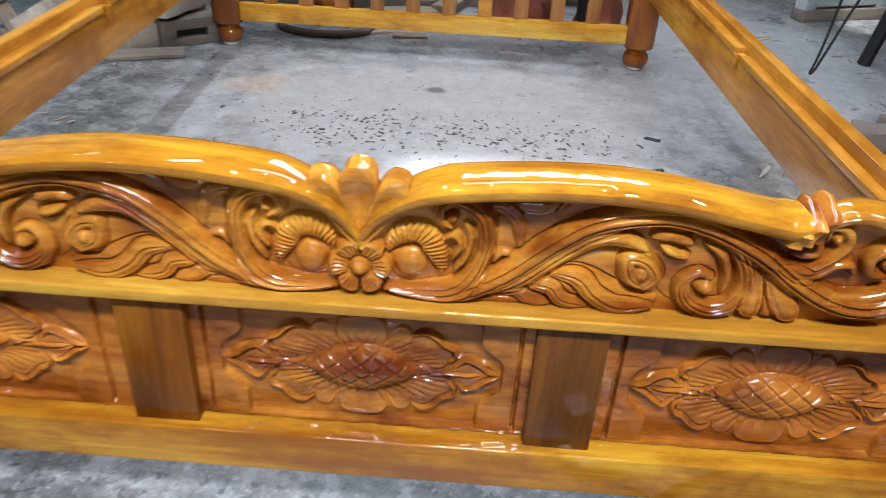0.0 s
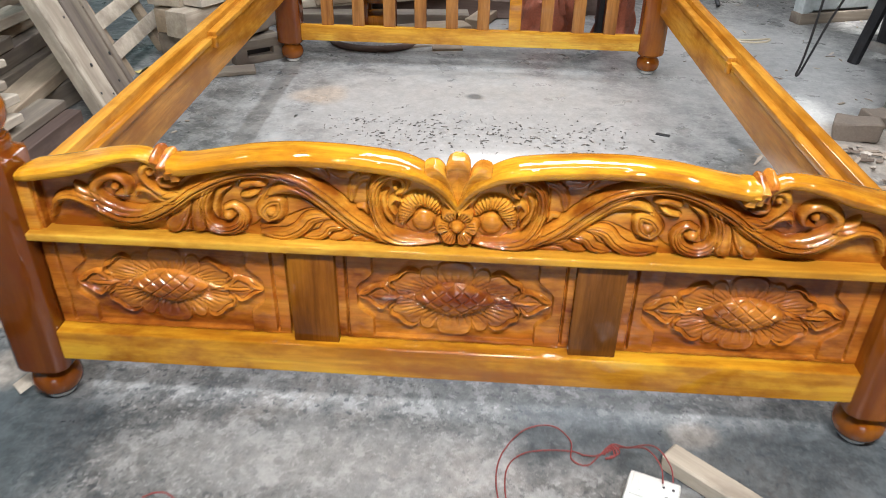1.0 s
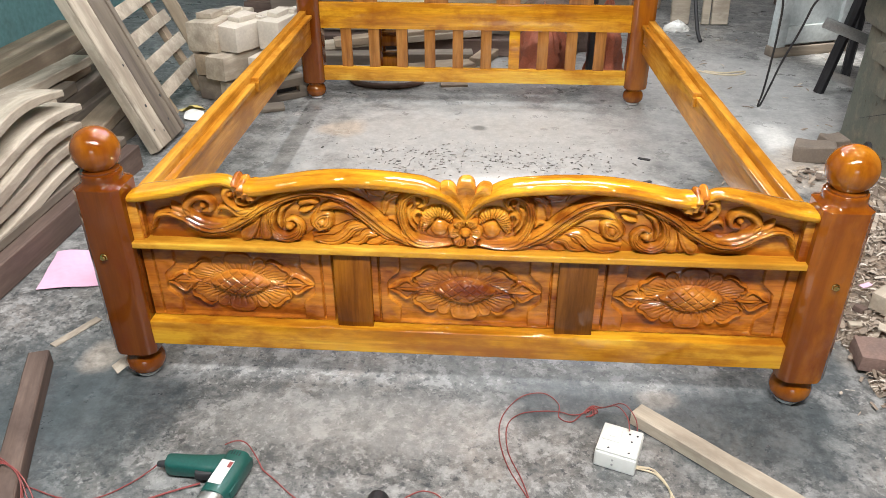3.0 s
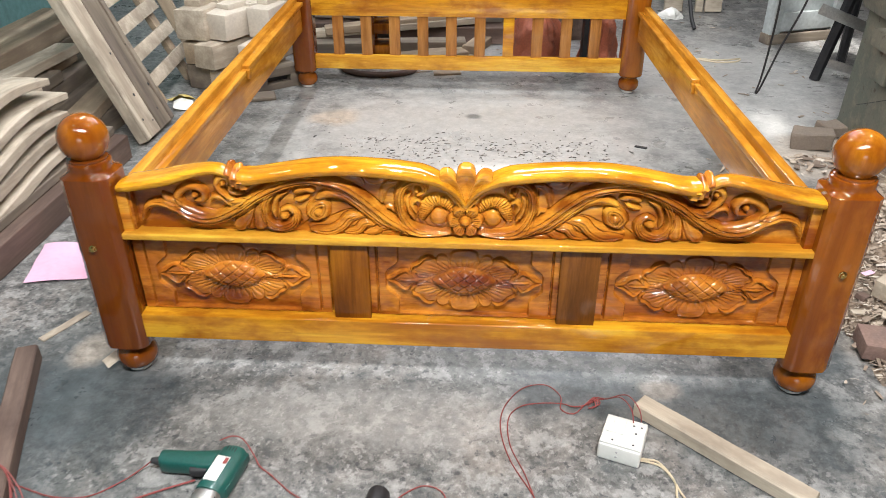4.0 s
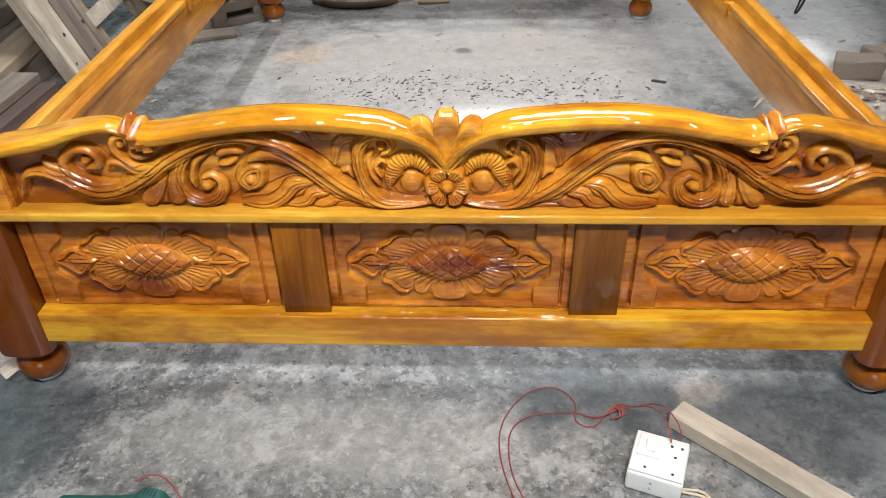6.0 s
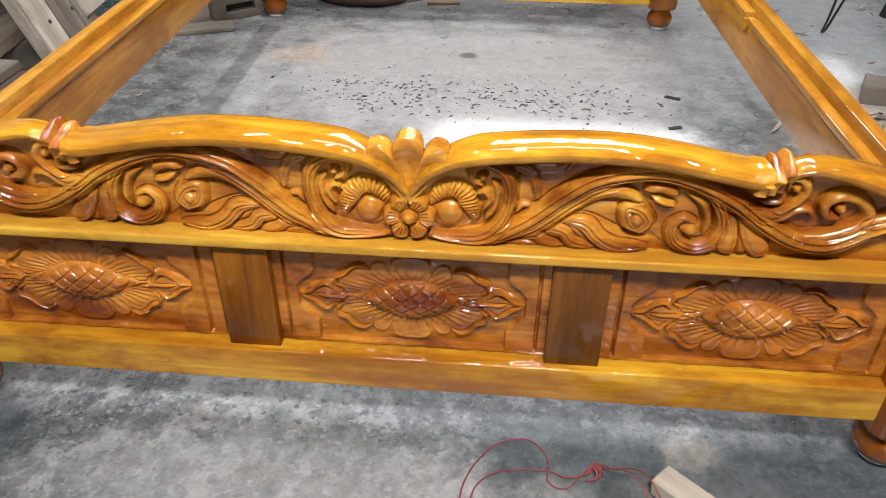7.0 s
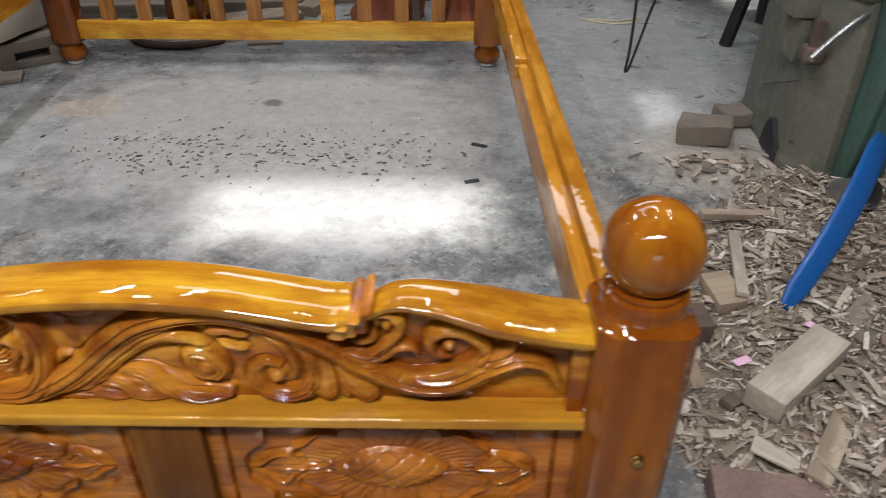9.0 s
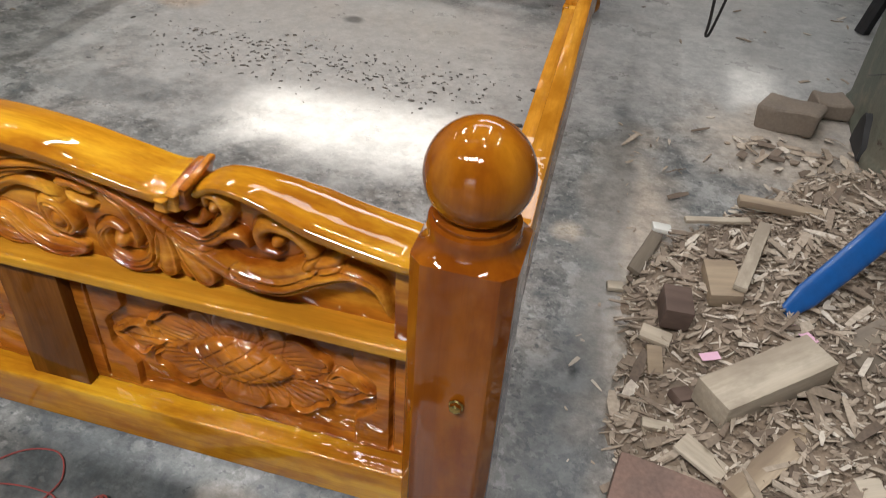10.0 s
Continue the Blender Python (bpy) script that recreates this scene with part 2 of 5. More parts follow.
def concrete():
    m, n, l, b = material("worn_concrete", 0.55, 0.0)
    vec = coords(n, l)
    big = noise_tex(n, l, vec, 1.3, 3, 0.55, 0.3)
    mid = noise_tex(n, l, vec, 5.0, 6, 0.65, 0.1)
    grain = noise_tex(n, l, vec, 45.0, 6, 0.75)
    dust = noise_tex(n, l, vec, 2.6, 6, 0.65, 0.2)
    mott = noise_tex(n, l, vec, 21.0, 9, 0.80, 0.0)
    col = ramp(n, l, mott, [(0.37, (0.042, 0.043, 0.043)), (0.46, (0.105, 0.106, 0.103)), (0.55, (0.19, 0.187, 0.180)), (0.66, (0.35, 0.342, 0.325))])
    col = mix(n, l, ramp(n, l, mid, [(0.40, grey(0.6)), (0.58, grey(0))]), col, ramp(n, l, mott, [(0.35, (0.095, 0.100, 0.098)), (0.65, (0.23, 0.232, 0.225))]))
    col = mix(n, l, ramp(n, l, big, [(0.36, grey(0.6)), (0.58, grey(0))]), col, ramp(n, l, mott, [(0.35, (0.080, 0.086, 0.084)), (0.65, (0.21, 0.216, 0.208))]))
    col = mix(n, l, ramp(n, l, dust, [(0.52, grey(0)), (0.72, grey(0.6))]), col, ramp(n, l, grain, [(0.3, (0.30, 0.26, 0.225)), (0.7, (0.50, 0.46, 0.42))]))
    col = mix(n, l, 0.45, col, ramp(n, l, grain, [(0.25, grey(0.2)), (0.75, grey(0.8))]), "OVERLAY")
    specks = noise_tex(n, l, vec, 48.0, 3, 0.6, 0.2)
    col = mix(n, l, ramp(n, l, specks, [(0.58, grey(0)), (0.64, grey(0.8))]), col, (0.045, 0.05, 0.056))
    pale = noise_tex(n, l, coords(n, l, rot=(0, 0, 1.0)), 52.0, 3, 0.6, 0.2)
    col = mix(n, l, ramp(n, l, pale, [(0.59, grey(0)), (0.66, grey(0.4))]), col, (0.50, 0.49, 0.475))
    # worn patches with ragged rims, pale over dark
    worn = noise_tex(n, l, coords(n, l, rot=(0, 0, 0.5)), 11.0, 8, 0.72, 0.15)
    col = mix(n, l, ramp(n, l, worn, [(0.53, grey(0)), (0.57, grey(0.55)), (0.70, grey(0.7))]), col, ramp(n, l, grain, [(0.3, (0.24, 0.245, 0.24)), (0.7, (0.46, 0.455, 0.44))]))
    col = mix(n, l, ramp(n, l, worn, [(0.36, grey(0.75)), (0.44, grey(0))]), col, ramp(n, l, grain, [(0.3, (0.036, 0.044, 0.050)), (0.7, (0.095, 0.105, 0.110))]))
    # patches with a place of their own: dust, dark stains, painted light and shade
    for cx, cy, rx, ry, tone, amount in FLOOR_PATCHES:
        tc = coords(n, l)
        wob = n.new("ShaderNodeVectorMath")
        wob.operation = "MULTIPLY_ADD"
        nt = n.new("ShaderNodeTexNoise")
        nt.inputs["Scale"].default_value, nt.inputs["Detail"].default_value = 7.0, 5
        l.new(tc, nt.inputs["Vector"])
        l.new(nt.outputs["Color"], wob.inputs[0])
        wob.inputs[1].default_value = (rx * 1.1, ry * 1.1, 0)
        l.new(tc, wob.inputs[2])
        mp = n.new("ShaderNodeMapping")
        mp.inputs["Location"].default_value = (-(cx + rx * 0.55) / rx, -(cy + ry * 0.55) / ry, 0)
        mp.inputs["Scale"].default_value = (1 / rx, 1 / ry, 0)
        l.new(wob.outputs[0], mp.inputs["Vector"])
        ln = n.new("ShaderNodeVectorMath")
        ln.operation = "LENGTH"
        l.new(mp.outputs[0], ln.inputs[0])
        col = mix(n, l, ramp(n, l, ln.outputs["Value"], [(0.5, grey(amount)), (1.0, grey(0))]), col, mix(n, l, 0.18 if tone == PALE_DUST_LIGHT else 0.55, tone, ramp(n, l, mott, [(0.38, grey(0.22)), (0.62, grey(0.78))]), "OVERLAY"))
    l.new(col, b.inputs["Base Color"])
    l.new(ramp(n, l, mid, [(0.3, grey(0.22)), (0.7, grey(0.44))]), b.inputs["Roughness"])
    bump(n, l, b, mix(n, l, 0.5, mid, grain), 0.35, 0.003)
    return m


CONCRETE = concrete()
TEAL_WALL = plain("teal_limewash", (0.12, 0.25, 0.25), 0.85, 0, 0.4, 3.0)
PLASTER = plain("dirty_plaster", (0.20, 0.18, 0.16), 0.85, 0, 0.4, 2.0)
SHEET_ROOF = plain("roof_sheet", (0.06, 0.055, 0.05), 0.8, 0.0, 0.3, 2.0)
WHITE_PLASTIC = plain("white_plastic", (0.72, 0.72, 0.68), 0.35, 0, 0.12, 14.0, 0.3)
GREEN_PLASTIC = plain("green_plastic", (0.006, 0.075, 0.062), 0.42, 0, 0.25, 14.0, 0.2)
BLACK_RUBBER = plain("black_rubber", (0.02, 0.02, 0.022), 0.6, 0, 0.2, 14.0)
BLACK_STEEL = plain("black_steel", (0.025, 0.025, 0.028), 0.45, 0.3, 0.3, 10.0)
RED_WIRE = plain("red_wire", (0.26, 0.055, 0.05), 0.5, 0, 0.2, 20.0)
CREAM_WIRE = plain("cream_wire", (0.55, 0.47, 0.33), 0.5, 0, 0.2, 20.0)
BLUE_PAINT = plain("blue_paint", (0.008, 0.09, 0.32), 0.38, 0, 0.2, 9.0, 0.3)


def machine_paint():
    """Old olive paint over a teal coat, chipped to rusty iron and dusted with sawdust."""
    m, n, l, b = material("old_machine_paint", 0.55)
    vec = coords(n, l)
    big, mid, fine = noise_tex(n, l, vec, 3.2, 5, 0.6, 0.3), noise_tex(n, l, vec, 14.0, 6, 0.7, 0.2), noise_tex(n, l, vec, 90.0, 4, 0.6)
    col = mix(n, l, ramp(n, l, big, [(0.44, grey(0)), (0.56, grey(0.85))]), (0.150, 0.142, 0.110), (0.090, 0.105, 0.082))
    col = mix(n, l, ramp(n, l, mid, [(0.52, grey(0)), (0.66, grey(0.6))]), col, (0.22, 0.19, 0.14))
    col = mix(n, l, ramp(n, l, mid, [(0.34, grey(0.9)), (0.38, grey(0))]), col, (0.060, 0.040, 0.028))
    col = mix(n, l, 0.3, col, ramp(n, l, fine, [(0.3, grey(0.3)), (0.7, grey(0.7))]), "OVERLAY")
    l.new(col, b.inputs["Base Color"])
    bump(n, l, b, mid, 0.35, 0.003)
    return m


MACHINE_PAINT = machine_paint()
TEAL_PAINT = plain("teal_machine_paint", (0.055, 0.115, 0.09), 0.5, 0, 0.4, 7.0)
STEEL = plain("worn_steel", (0.42, 0.42, 0.41), 0.38, 0.9, 0.3, 12.0)
BRASS = plain("brass", (0.65, 0.46, 0.15), 0.25, 1.0, 0.2, 20.0)
PINK_PAPER = plain("pink_paper", (0.75, 0.45, 0.60), 0.8, 0, 0.12, 6.0)
RED_BRICK = plain("red_brick", (0.21, 0.135, 0.11), 0.85, 0, 0.4, 14.0)
STONE_BLOCK = plain("dusty_grey_stone", (0.185, 0.148, 0.116), 0.85, 0, 0.3, 14.0)
RED_CLOTH = plain("orange_red_cloth", (0.36, 0.10, 0.05), 0.55, 0, 0.45, 12.0)
GREY_PAINT = plain("pale_grey_paint", (0.48, 0.52, 0.52), 0.55, 0, 0.35, 5.0)
STONE_WOOD = plain("dusty_pale_block", (0.56, 0.50, 0.42), 0.85, 0, 0.2, 9.0)


# ---- mesh helpers ----
def part(name, bm, mat, parent=None, label="", m=None, smooth=True):
    """Links a bmesh as one mesh object under a thing or a part."""
    me = bpy.data.meshes.new(name)
    bm.to_mesh(me)
    bm.free()
    me.materials.append(mat)
    if smooth:
        me.shade_smooth()
        me.set_sharp_from_angle(angle=radians(38))
    ob = new(name, me)
    if parent:
        ob.parent = parent
    if m is not None:
        ob.matrix_basis = m
    if label:
        ob["label"] = label
    return ob


def thing(name, m, label, category, group="", kind=""):
    return_ob = new(name)
    return_ob.matrix_basis = m
    return_ob.empty_display_size = 0.1
    return tagged(return_ob, label, category, group, kind)


def solid(name, bm, mat, m, label, category, group="", kind=""):
    """A thing that is one mesh."""
    return tagged(part(name, bm, mat, None, "", m), label, category, group, kind)


def block(sx, sy, sz, at=(0, 0, 0), bevel=0.003, seg=2, rough=0.0, seed=0, cuts=0):
    """A box with rounded edges, its middle at the given place; rough makes it uneven."""
    bm = bmesh.new()
    bmesh.ops.create_cube(bm, size=1.0, matrix=Matrix.Translation(at) @ Matrix.Diagonal((sx, sy, sz, 1)))
    if bevel:
        bmesh.ops.bevel(bm, geom=bm.edges[:], offset=bevel, segments=seg, profile=0.6, affect="EDGES")
    if cuts:
        longest = max(sx, sy, sz)
        edges = [e for e in bm.edges if e.calc_length() > 0.6 * longest]
        bmesh.ops.subdivide_edges(bm, edges=edges, cuts=cuts, use_grid_fill=True)
    if rough:
        for v in bm.verts:
            p = v.co * 9 + Vector((seed * 3.1, seed * 1.7, 0))
            v.co += noise.noise_vector(p) * rough
    return bm


def merge(*bms):
    out = bmesh.new()
    for b in bms:
        me = bpy.data.meshes.new("tmp")
        b.to_mesh(me)
        out.from_mesh(me)
        b.free()
        bpy.data.meshes.remove(me)
    return out


def moved(bm, m):
    bmesh.ops.transform(bm, matrix=m, verts=bm.verts)
    return bm


def loft(rings, closed=True, caps=True):
    """A skin over rings of points, all of one count."""
    bm = bmesh.new()
    vs = [[bm.verts.new(p) for p in r] for r in rings]
    n = len(vs[0])
    for a, b in zip(vs, vs[1:]):
        for i in range(n if closed else n - 1):
            j = (i + 1) % n
            bm.faces.new((a[i], a[j], b[j], b[i]))
    if caps:
        bm.faces.new(list(reversed(vs[0])))
        bm.faces.new(vs[-1])
    bmesh.ops.recalc_face_normals(bm, faces=bm.faces)
    return bm


def turned(profile, n=40, half=0.0, chamfer=0.0):
    """A turned piece about z. Each row: radius, height, and how square it is (0 round, 1 the chamfered square)."""
    rings = []
    for r, z, sq in profile:
        ring = []
        for i in range(n):
            a = 2 * math.pi * (i + 0.5) / n
            c, s = abs(math.cos(a)), abs(math.sin(a))
            flat = min(half / max(c, 1e-6), half / max(s, 1e-6), (2 * half - chamfer) / (c + s)) if half else r
            rad = r * (1 - sq) + flat * sq
            ring.append((rad * math.cos(a), rad * math.sin(a), z))
        rings.append(ring)
    return loft(rings)


def ball_bm(r, at, seg=40, rings=24, squash=1.0):
    bm = bmesh.new()
    bmesh.ops.create_uvsphere(bm, u_segments=seg, v_segments=rings, radius=r, matrix=Matrix.Translation(at) @ Matrix.Diagonal((1, 1, squash, 1)))
    return bm


def smooth_line(pts, step=0.002):
    """A Catmull-Rom line through points, sampled at even steps; any number of coordinates."""
    p = np.array(pts, float)
    p = np.vstack([2 * p[0] - p[1], p, 2 * p[-1] - p[-2]])
    out = []
    for i in range(1, len(p) - 2):
        n = max(2, int(np.linalg.norm(p[i + 1] - p[i]) / step))
        t = np.linspace(0, 1, n, endpoint=False)[:, None]
        a, b, c, d = p[i - 1], p[i], p[i + 1], p[i + 2]
        out.append(0.5 * (2 * b + (c - a) * t + (2 * a - 5 * b + 4 * c - d) * t**2 + (3 * b - a - 3 * c + d) * t**3))
    return np.vstack(out + [p[-2][None]])


def tube(pts, r, n=8, step=0.02, taper=1.0):
    """A round tube along a smooth line through 3D points."""
    line = smooth_line(pts, step)
    rings = []
    up = Vector((0, 0, 1))
    for i, q in enumerate(line):
        d = Vector(line[min(i + 1, len(line) - 1)] - line[max(i - 1, 0)]).normalized()
        side = d.cross(up)
        side = side.normalized() if side.length > 1e-4 else Vector((1, 0, 0))
        nor = side.cross(d)
        rad = r * (1 + (taper - 1) * i / (len(line) - 1))
        rings.append([Vector(q) + side * (rad * math.cos(2 * math.pi * k / n)) + nor * (rad * math.sin(2 * math.pi * k / n)) for k in range(n)])
    return loft(rings)


def sheet(X, Z, Yv, mask=None):
    """A relief as a mesh: grids of x, z and y, with the wanted quads given by mask."""
    rows, cols = X.shape
    bm = bmesh.new()
    me = bpy.data.meshes.new("relief")
    co = np.stack([X, Yv, Z], -1).reshape(-1, 3)
    idx = np.arange(rows * cols).reshape(rows, cols)
    quads = np.stack([idx[:-1, :-1], idx[:-1, 1:], idx[1:, 1:], idx[1:, :-1]], -1)
    if mask is not None:
        quads = quads[mask[:-1, :-1] & mask[1:, 1:]]
    me.from_pydata(co.tolist(), [], quads.reshape(-1, 4).tolist())
    bm.from_mesh(me)
    bpy.data.meshes.remove(me)
    bmesh.ops.delete(bm, geom=[v for v in bm.verts if not v.link_faces], context="VERTS")
    return bm


# ---- carved relief: strokes raised on a height field ----
class Relief:
    def __init__(self, X, Z):
        self.X, self.Z, self.H = X, Z, np.zeros_like(X)

    def stroke(self, pts, w0, w1, h, grooves=0, ribs=0.0, flat=0.56, end=0.3, add=False, edge=0.0, flare=0.0):
        """A carved band along a line: half-widths w0 in the middle and w1 at its ends (with flare: w1 growing to w0), height h; grooves run along it, ribs across it."""
        line = smooth_line(pts, 0.0012)
        n = len(line)
        s = np.linspace(0, 1, n)
        taper = s**flare if flare else np.clip(np.minimum(s, 1 - s) / end, 0, 1)
        width = w1 + (w0 - w1) * np.sin(taper * math.pi / 2)
        m = max(w0, w1) + 0.001
        sel = (self.X > line[:, 0].min() - m) & (self.X < line[:, 0].max() + m) & (self.Z > line[:, 1].min() - m) & (self.Z < line[:, 1].max() + m)
        if not sel.any():
            return
        x, z = self.X[sel], self.Z[sel]
        best, near, side = np.full(x.shape, 9.0), np.zeros(x.shape, int), np.zeros(x.shape)
        tang = np.gradient(line, axis=0)
        tang /= np.linalg.norm(tang, axis=1)[:, None] + 1e-9
        for i in range(n):
            dx, dz = x - line[i, 0], z - line[i, 1]
            d = np.hypot(dx, dz) / width[i]
            hit = d < best
            best[hit], near[hit] = d[hit], i
            side[hit] = ((dx * tang[i, 1] - dz * tang[i, 0]) / width[i])[hit]
        inside = best < 1
        k = np.clip(1 - best**2, 0, 1) ** flat
        hh = h * k * (0.55 + 0.45 * np.clip(width[near] / w0, 0, 1.2))
        for g in range(grooves):
            at = -0.62 + 1.24 * (g + 0.5) / grooves
            hh -= 0.24 * h * np.exp(-(((side - at) * width[near] / 0.0012) ** 2)) * np.clip(width[near] / w0 * 2 - 0.6, 0, 1)
        if ribs:
            run = (near * 0.0012 + 0.5 * ribs * side) / ribs
            hh -= 0.40 * h * np.exp(-((((run % 1) - 0.5) * ribs / 0.0012) ** 2)) * (best < 0.94)
        if edge:
            hh += edge * h * np.exp(-(((best - 0.82) / 0.12) ** 2))
        old = self.H[sel]
        moat = (best >= 1) & (best < 1 + 0.0026 / w0)
        old = np.where(moat, np.maximum(old - 0.004, -0.001), old)
        self.H[sel] = np.where(inside, old + hh if add else np.maximum(old, hh), old)

    def dome(self, cx, cz, a, b, h, flat=0.5, turn=0.0):
        c, s = math.cos(turn), math.sin(turn)
        u, v = self.X - cx, self.Z - cz
        d = ((u * c + v * s) / a) ** 2 + ((v * c - u * s) / b) ** 2
        self.H = np.where(d < 1, np.maximum(self.H, h * np.clip(1 - d, 0, 1) ** flat), self.H)

    def soften(self, times):
        for _ in range(times):
            p = np.pad(self.H, 1, mode="edge")
            self.H = (4 * p[1:-1, 1:-1] + p[:-2, 1:-1] + p[2:, 1:-1] + p[1:-1, :-2] + p[1:-1, 2:]) / 8


MID = 0.010        # the footboard's middle
# the cap moulding's lower front edge, from the middle outwards, in two sweeps
CAP_INNER = [(0.004, 0.505), (0.030, 0.540), (0.066, 0.564), (0.106, 0.576), (0.171, 0.584), (0.236, 0.588), (0.302, 0.588), (0.369, 0.582), (0.436, 0.570), (0.500, 0.559), (0.531, 0.566)]
CAP_OUTER = [(0.548, 0.566), (0.562, 0.576), (0.583, 0.580), (0.624, 0.573), (0.682, 0.555), (0.738, 0.543), (0.806, 0.532)]


def crest_relief():
    """The carved board over the ledge: one half drawn, the other its mirror."""
    xs = np.arange(0, 0.803, 0.0010)
    zs = np.arange(0.424, 0.612, 0.0010)
    X, Z = np.meshgrid(xs, zs)
    r = Relief(X, Z)

    def st(pts, w0, w1, h, grooves=0, ribs=0.0, **more):
        r.stroke(pts, w0 * 1.20, w1 * 1.15, h, grooves, ribs, **more)

    # background leaves under the cap
    st([(0.300, 0.566), (0.276, 0.576), (0.255, 0.574), (0.236, 0.560)], 0.012, 0.004, 0.009, edge=0.35)
    st([(0.232, 0.577), (0.213, 0.571), (0.190, 0.570), (0.182, 0.552)], 0.011, 0.004, 0.010, edge=0.35)
    st([(0.195, 0.515), (0.190, 0.545), (0.174, 0.563), (0.152, 0.566)], 0.009, 0.004, 0.009, 1)
    st([(0.190, 0.499), (0.173, 0.503), (0.164, 0.489)], 0.006, 0.003, 0.008)
    # broad leaf with curls under the stem
    r.dome(0.268, 0.474, 0.100, 0.040, 0.0075, 0.22, 0.22)
    r.dome(0.420, 0.492, 0.060, 0.050, 0.0040, 0.22, 0.0)
    r.dome(0.205, 0.545, 0.060, 0.030, 0.0040, 0.22, 0.5)
    st([(0.130, 0.436), (0.205, 0.456), (0.256, 0.470), (0.293, 0.458), (0.325, 0.440), (0.366, 0.448)], 0.022, 0.006, 0.0115, 0, flat=0.34)
    st([(0.168, 0.452), (0.196, 0.453), (0.212, 0.441), (0.240, 0.435)], 0.0085, 0.003, 0.0135, edge=0.25)
    st([(0.204, 0.464), (0.236, 0.461), (0.252, 0.444), (0.285, 0.435)], 0.0095, 0.003, 0.0150, 1, edge=0.25)
    st([(0.238, 0.482), (0.270, 0.477), (0.291, 0.455), (0.322, 0.439), (0.366, 0.441)], 0.0115, 0.004, 0.0170, 1, edge=0.25)
    # hooked leaf
    st([(0.150, 0.440), (0.200, 0.470), (0.250, 0.513), (0.293, 0.537), (0.331, 0.531), (0.353, 0.514)], 0.0115, 0.003, 0.017, 0, edge=0.12)
    # small leaves and rosette
    st([(0.397, 0.536), (0.376, 0.546), (0.352, 0.541)], 0.009, 0.004, 0.014)
    st([(0.397, 0.516), (0.378, 0.521), (0.364, 0.529)], 0.006, 0.003, 0.013)
    st([(0.352, 0.468), (0.362, 0.486), (0.348, 0.505), (0.328, 0.508), (0.331, 0.484), (0.349, 0.470)], 0.010, 0.006, 0.015, 1, end=0.2)
    r.dome(0.345, 0.488, 0.013, 0.013, 0.017)
    # big volute
    st([(0.330, 0.562), (0.391, 0.562), (0.440, 0.545), (0.467, 0.515), (0.476, 0.479), (0.464, 0.452), (0.437, 0.441), (0.408, 0.453), (0.399, 0.477), (0.414, 0.494), (0.431, 0.489)], 0.0125, 0.005, 0.016, 3)
    st([(0.414, 0.537), (0.438, 0.522), (0.450, 0.492), (0.447, 0.468)], 0.006, 0.002, 0.013)
    r.dome(0.427, 0.475, 0.012, 0.012, 0.016)
    # drops
    st([(0.484, 0.522), (0.501, 0.478), (0.511, 0.446)], 0.010, 0.002, 0.0115, flare=1.3)
    st([(0.482, 0.524), (0.486, 0.484), (0.486, 0.450)], 0.0125, 0.002, 0.0155, flare=1.5, edge=0.25)
    st([(0.488, 0.520), (0.512, 0.478), (0.534, 0.449)], 0.0145, 0.002, 0.0155, flare=1.5, edge=0.25)
    # long S stem
    st([(0.020, 0.446), (0.075, 0.436), (0.121, 0.440), (0.182, 0.475), (0.240, 0.526), (0.285, 0.556), (0.356, 0.571), (0.417, 0.560), (0.482, 0.528), (0.535, 0.490), (0.587, 0.464), (0.636, 0.462), (0.680, 0.486), (0.719, 0.501), (0.752, 0.491), (0.768, 0.458)], 0.0140, 0.005, 0.021, 2, end=0.2)
    # scroll by the flower, its inner hooks, the shell and the bulb
    st([(0.040, 0.440), (0.108, 0.444), (0.137, 0.467), (0.152, 0.509), (0.150, 0.545), (0.135, 0.566), (0.113, 0.573), (0.097, 0.563), (0.097, 0.546), (0.110, 0.538)], 0.0105, 0.005, 0.019, 2)
    st([(0.118, 0.475), (0.131, 0.500), (0.135, 0.527), (0.128, 0.540)], 0.006, 0.003, 0.013)
    st([(0.114, 0.492), (0.123, 0.512), (0.113, 0.525), (0.103, 0.517)], 0.005, 0.003, 0.013)
    r.dome(0.112, 0.550, 0.008, 0.008, 0.017)
    # ribbed leaf arching over a smooth bulb
    r.dome(0.066, 0.485, 0.034, 0.036, 0.0040, 0.25)
    r.dome(0.063, 0.481, 0.0215, 0.0230, 0.0125, 0.40)
    st([(0.034, 0.500), (0.047, 0.517), (0.066, 0.524), (0.084, 0.516), (0.095, 0.496), (0.103, 0.474)], 0.0135, 0.0060, 0.0135, 0, 0.0056, flat=0.32, end=0.38)
    # outer spiral and its leaves
    st([(0.580, 0.474), (0.624, 0.476), (0.665, 0.495), (0.676, 0.519), (0.655, 0.541), (0.629, 0.545), (0.612, 0.532), (0.616, 0.512), (0.634, 0.508)], 0.0095, 0.005, 0.015)
    r.dome(0.634, 0.524, 0.009, 0.009, 0.015)
    st([(0.670, 0.500), (0.700, 0.512), (0.712, 0.526)], 0.008, 0.003, 0.013)
    st([(0.500, 0.527), (0.535, 0.511), (0.560, 0.526), (0.577, 0.551), (0.568, 0.570), (0.552, 0.570), (0.551, 0.556)], 0.008, 0.004, 0.017)
    r.dome(0.562, 0.556, 0.008, 0.008, 0.017)
    st([(0.505, 0.516), (0.547, 0.503), (0.572, 0.519), (0.590, 0.520), (0.598, 0.507)], 0.0075, 0.003, 0.014)
    st([(0.520, 0.531), (0.543, 0.535), (0.548, 0.549)], 0.007, 0.003, 0.015)
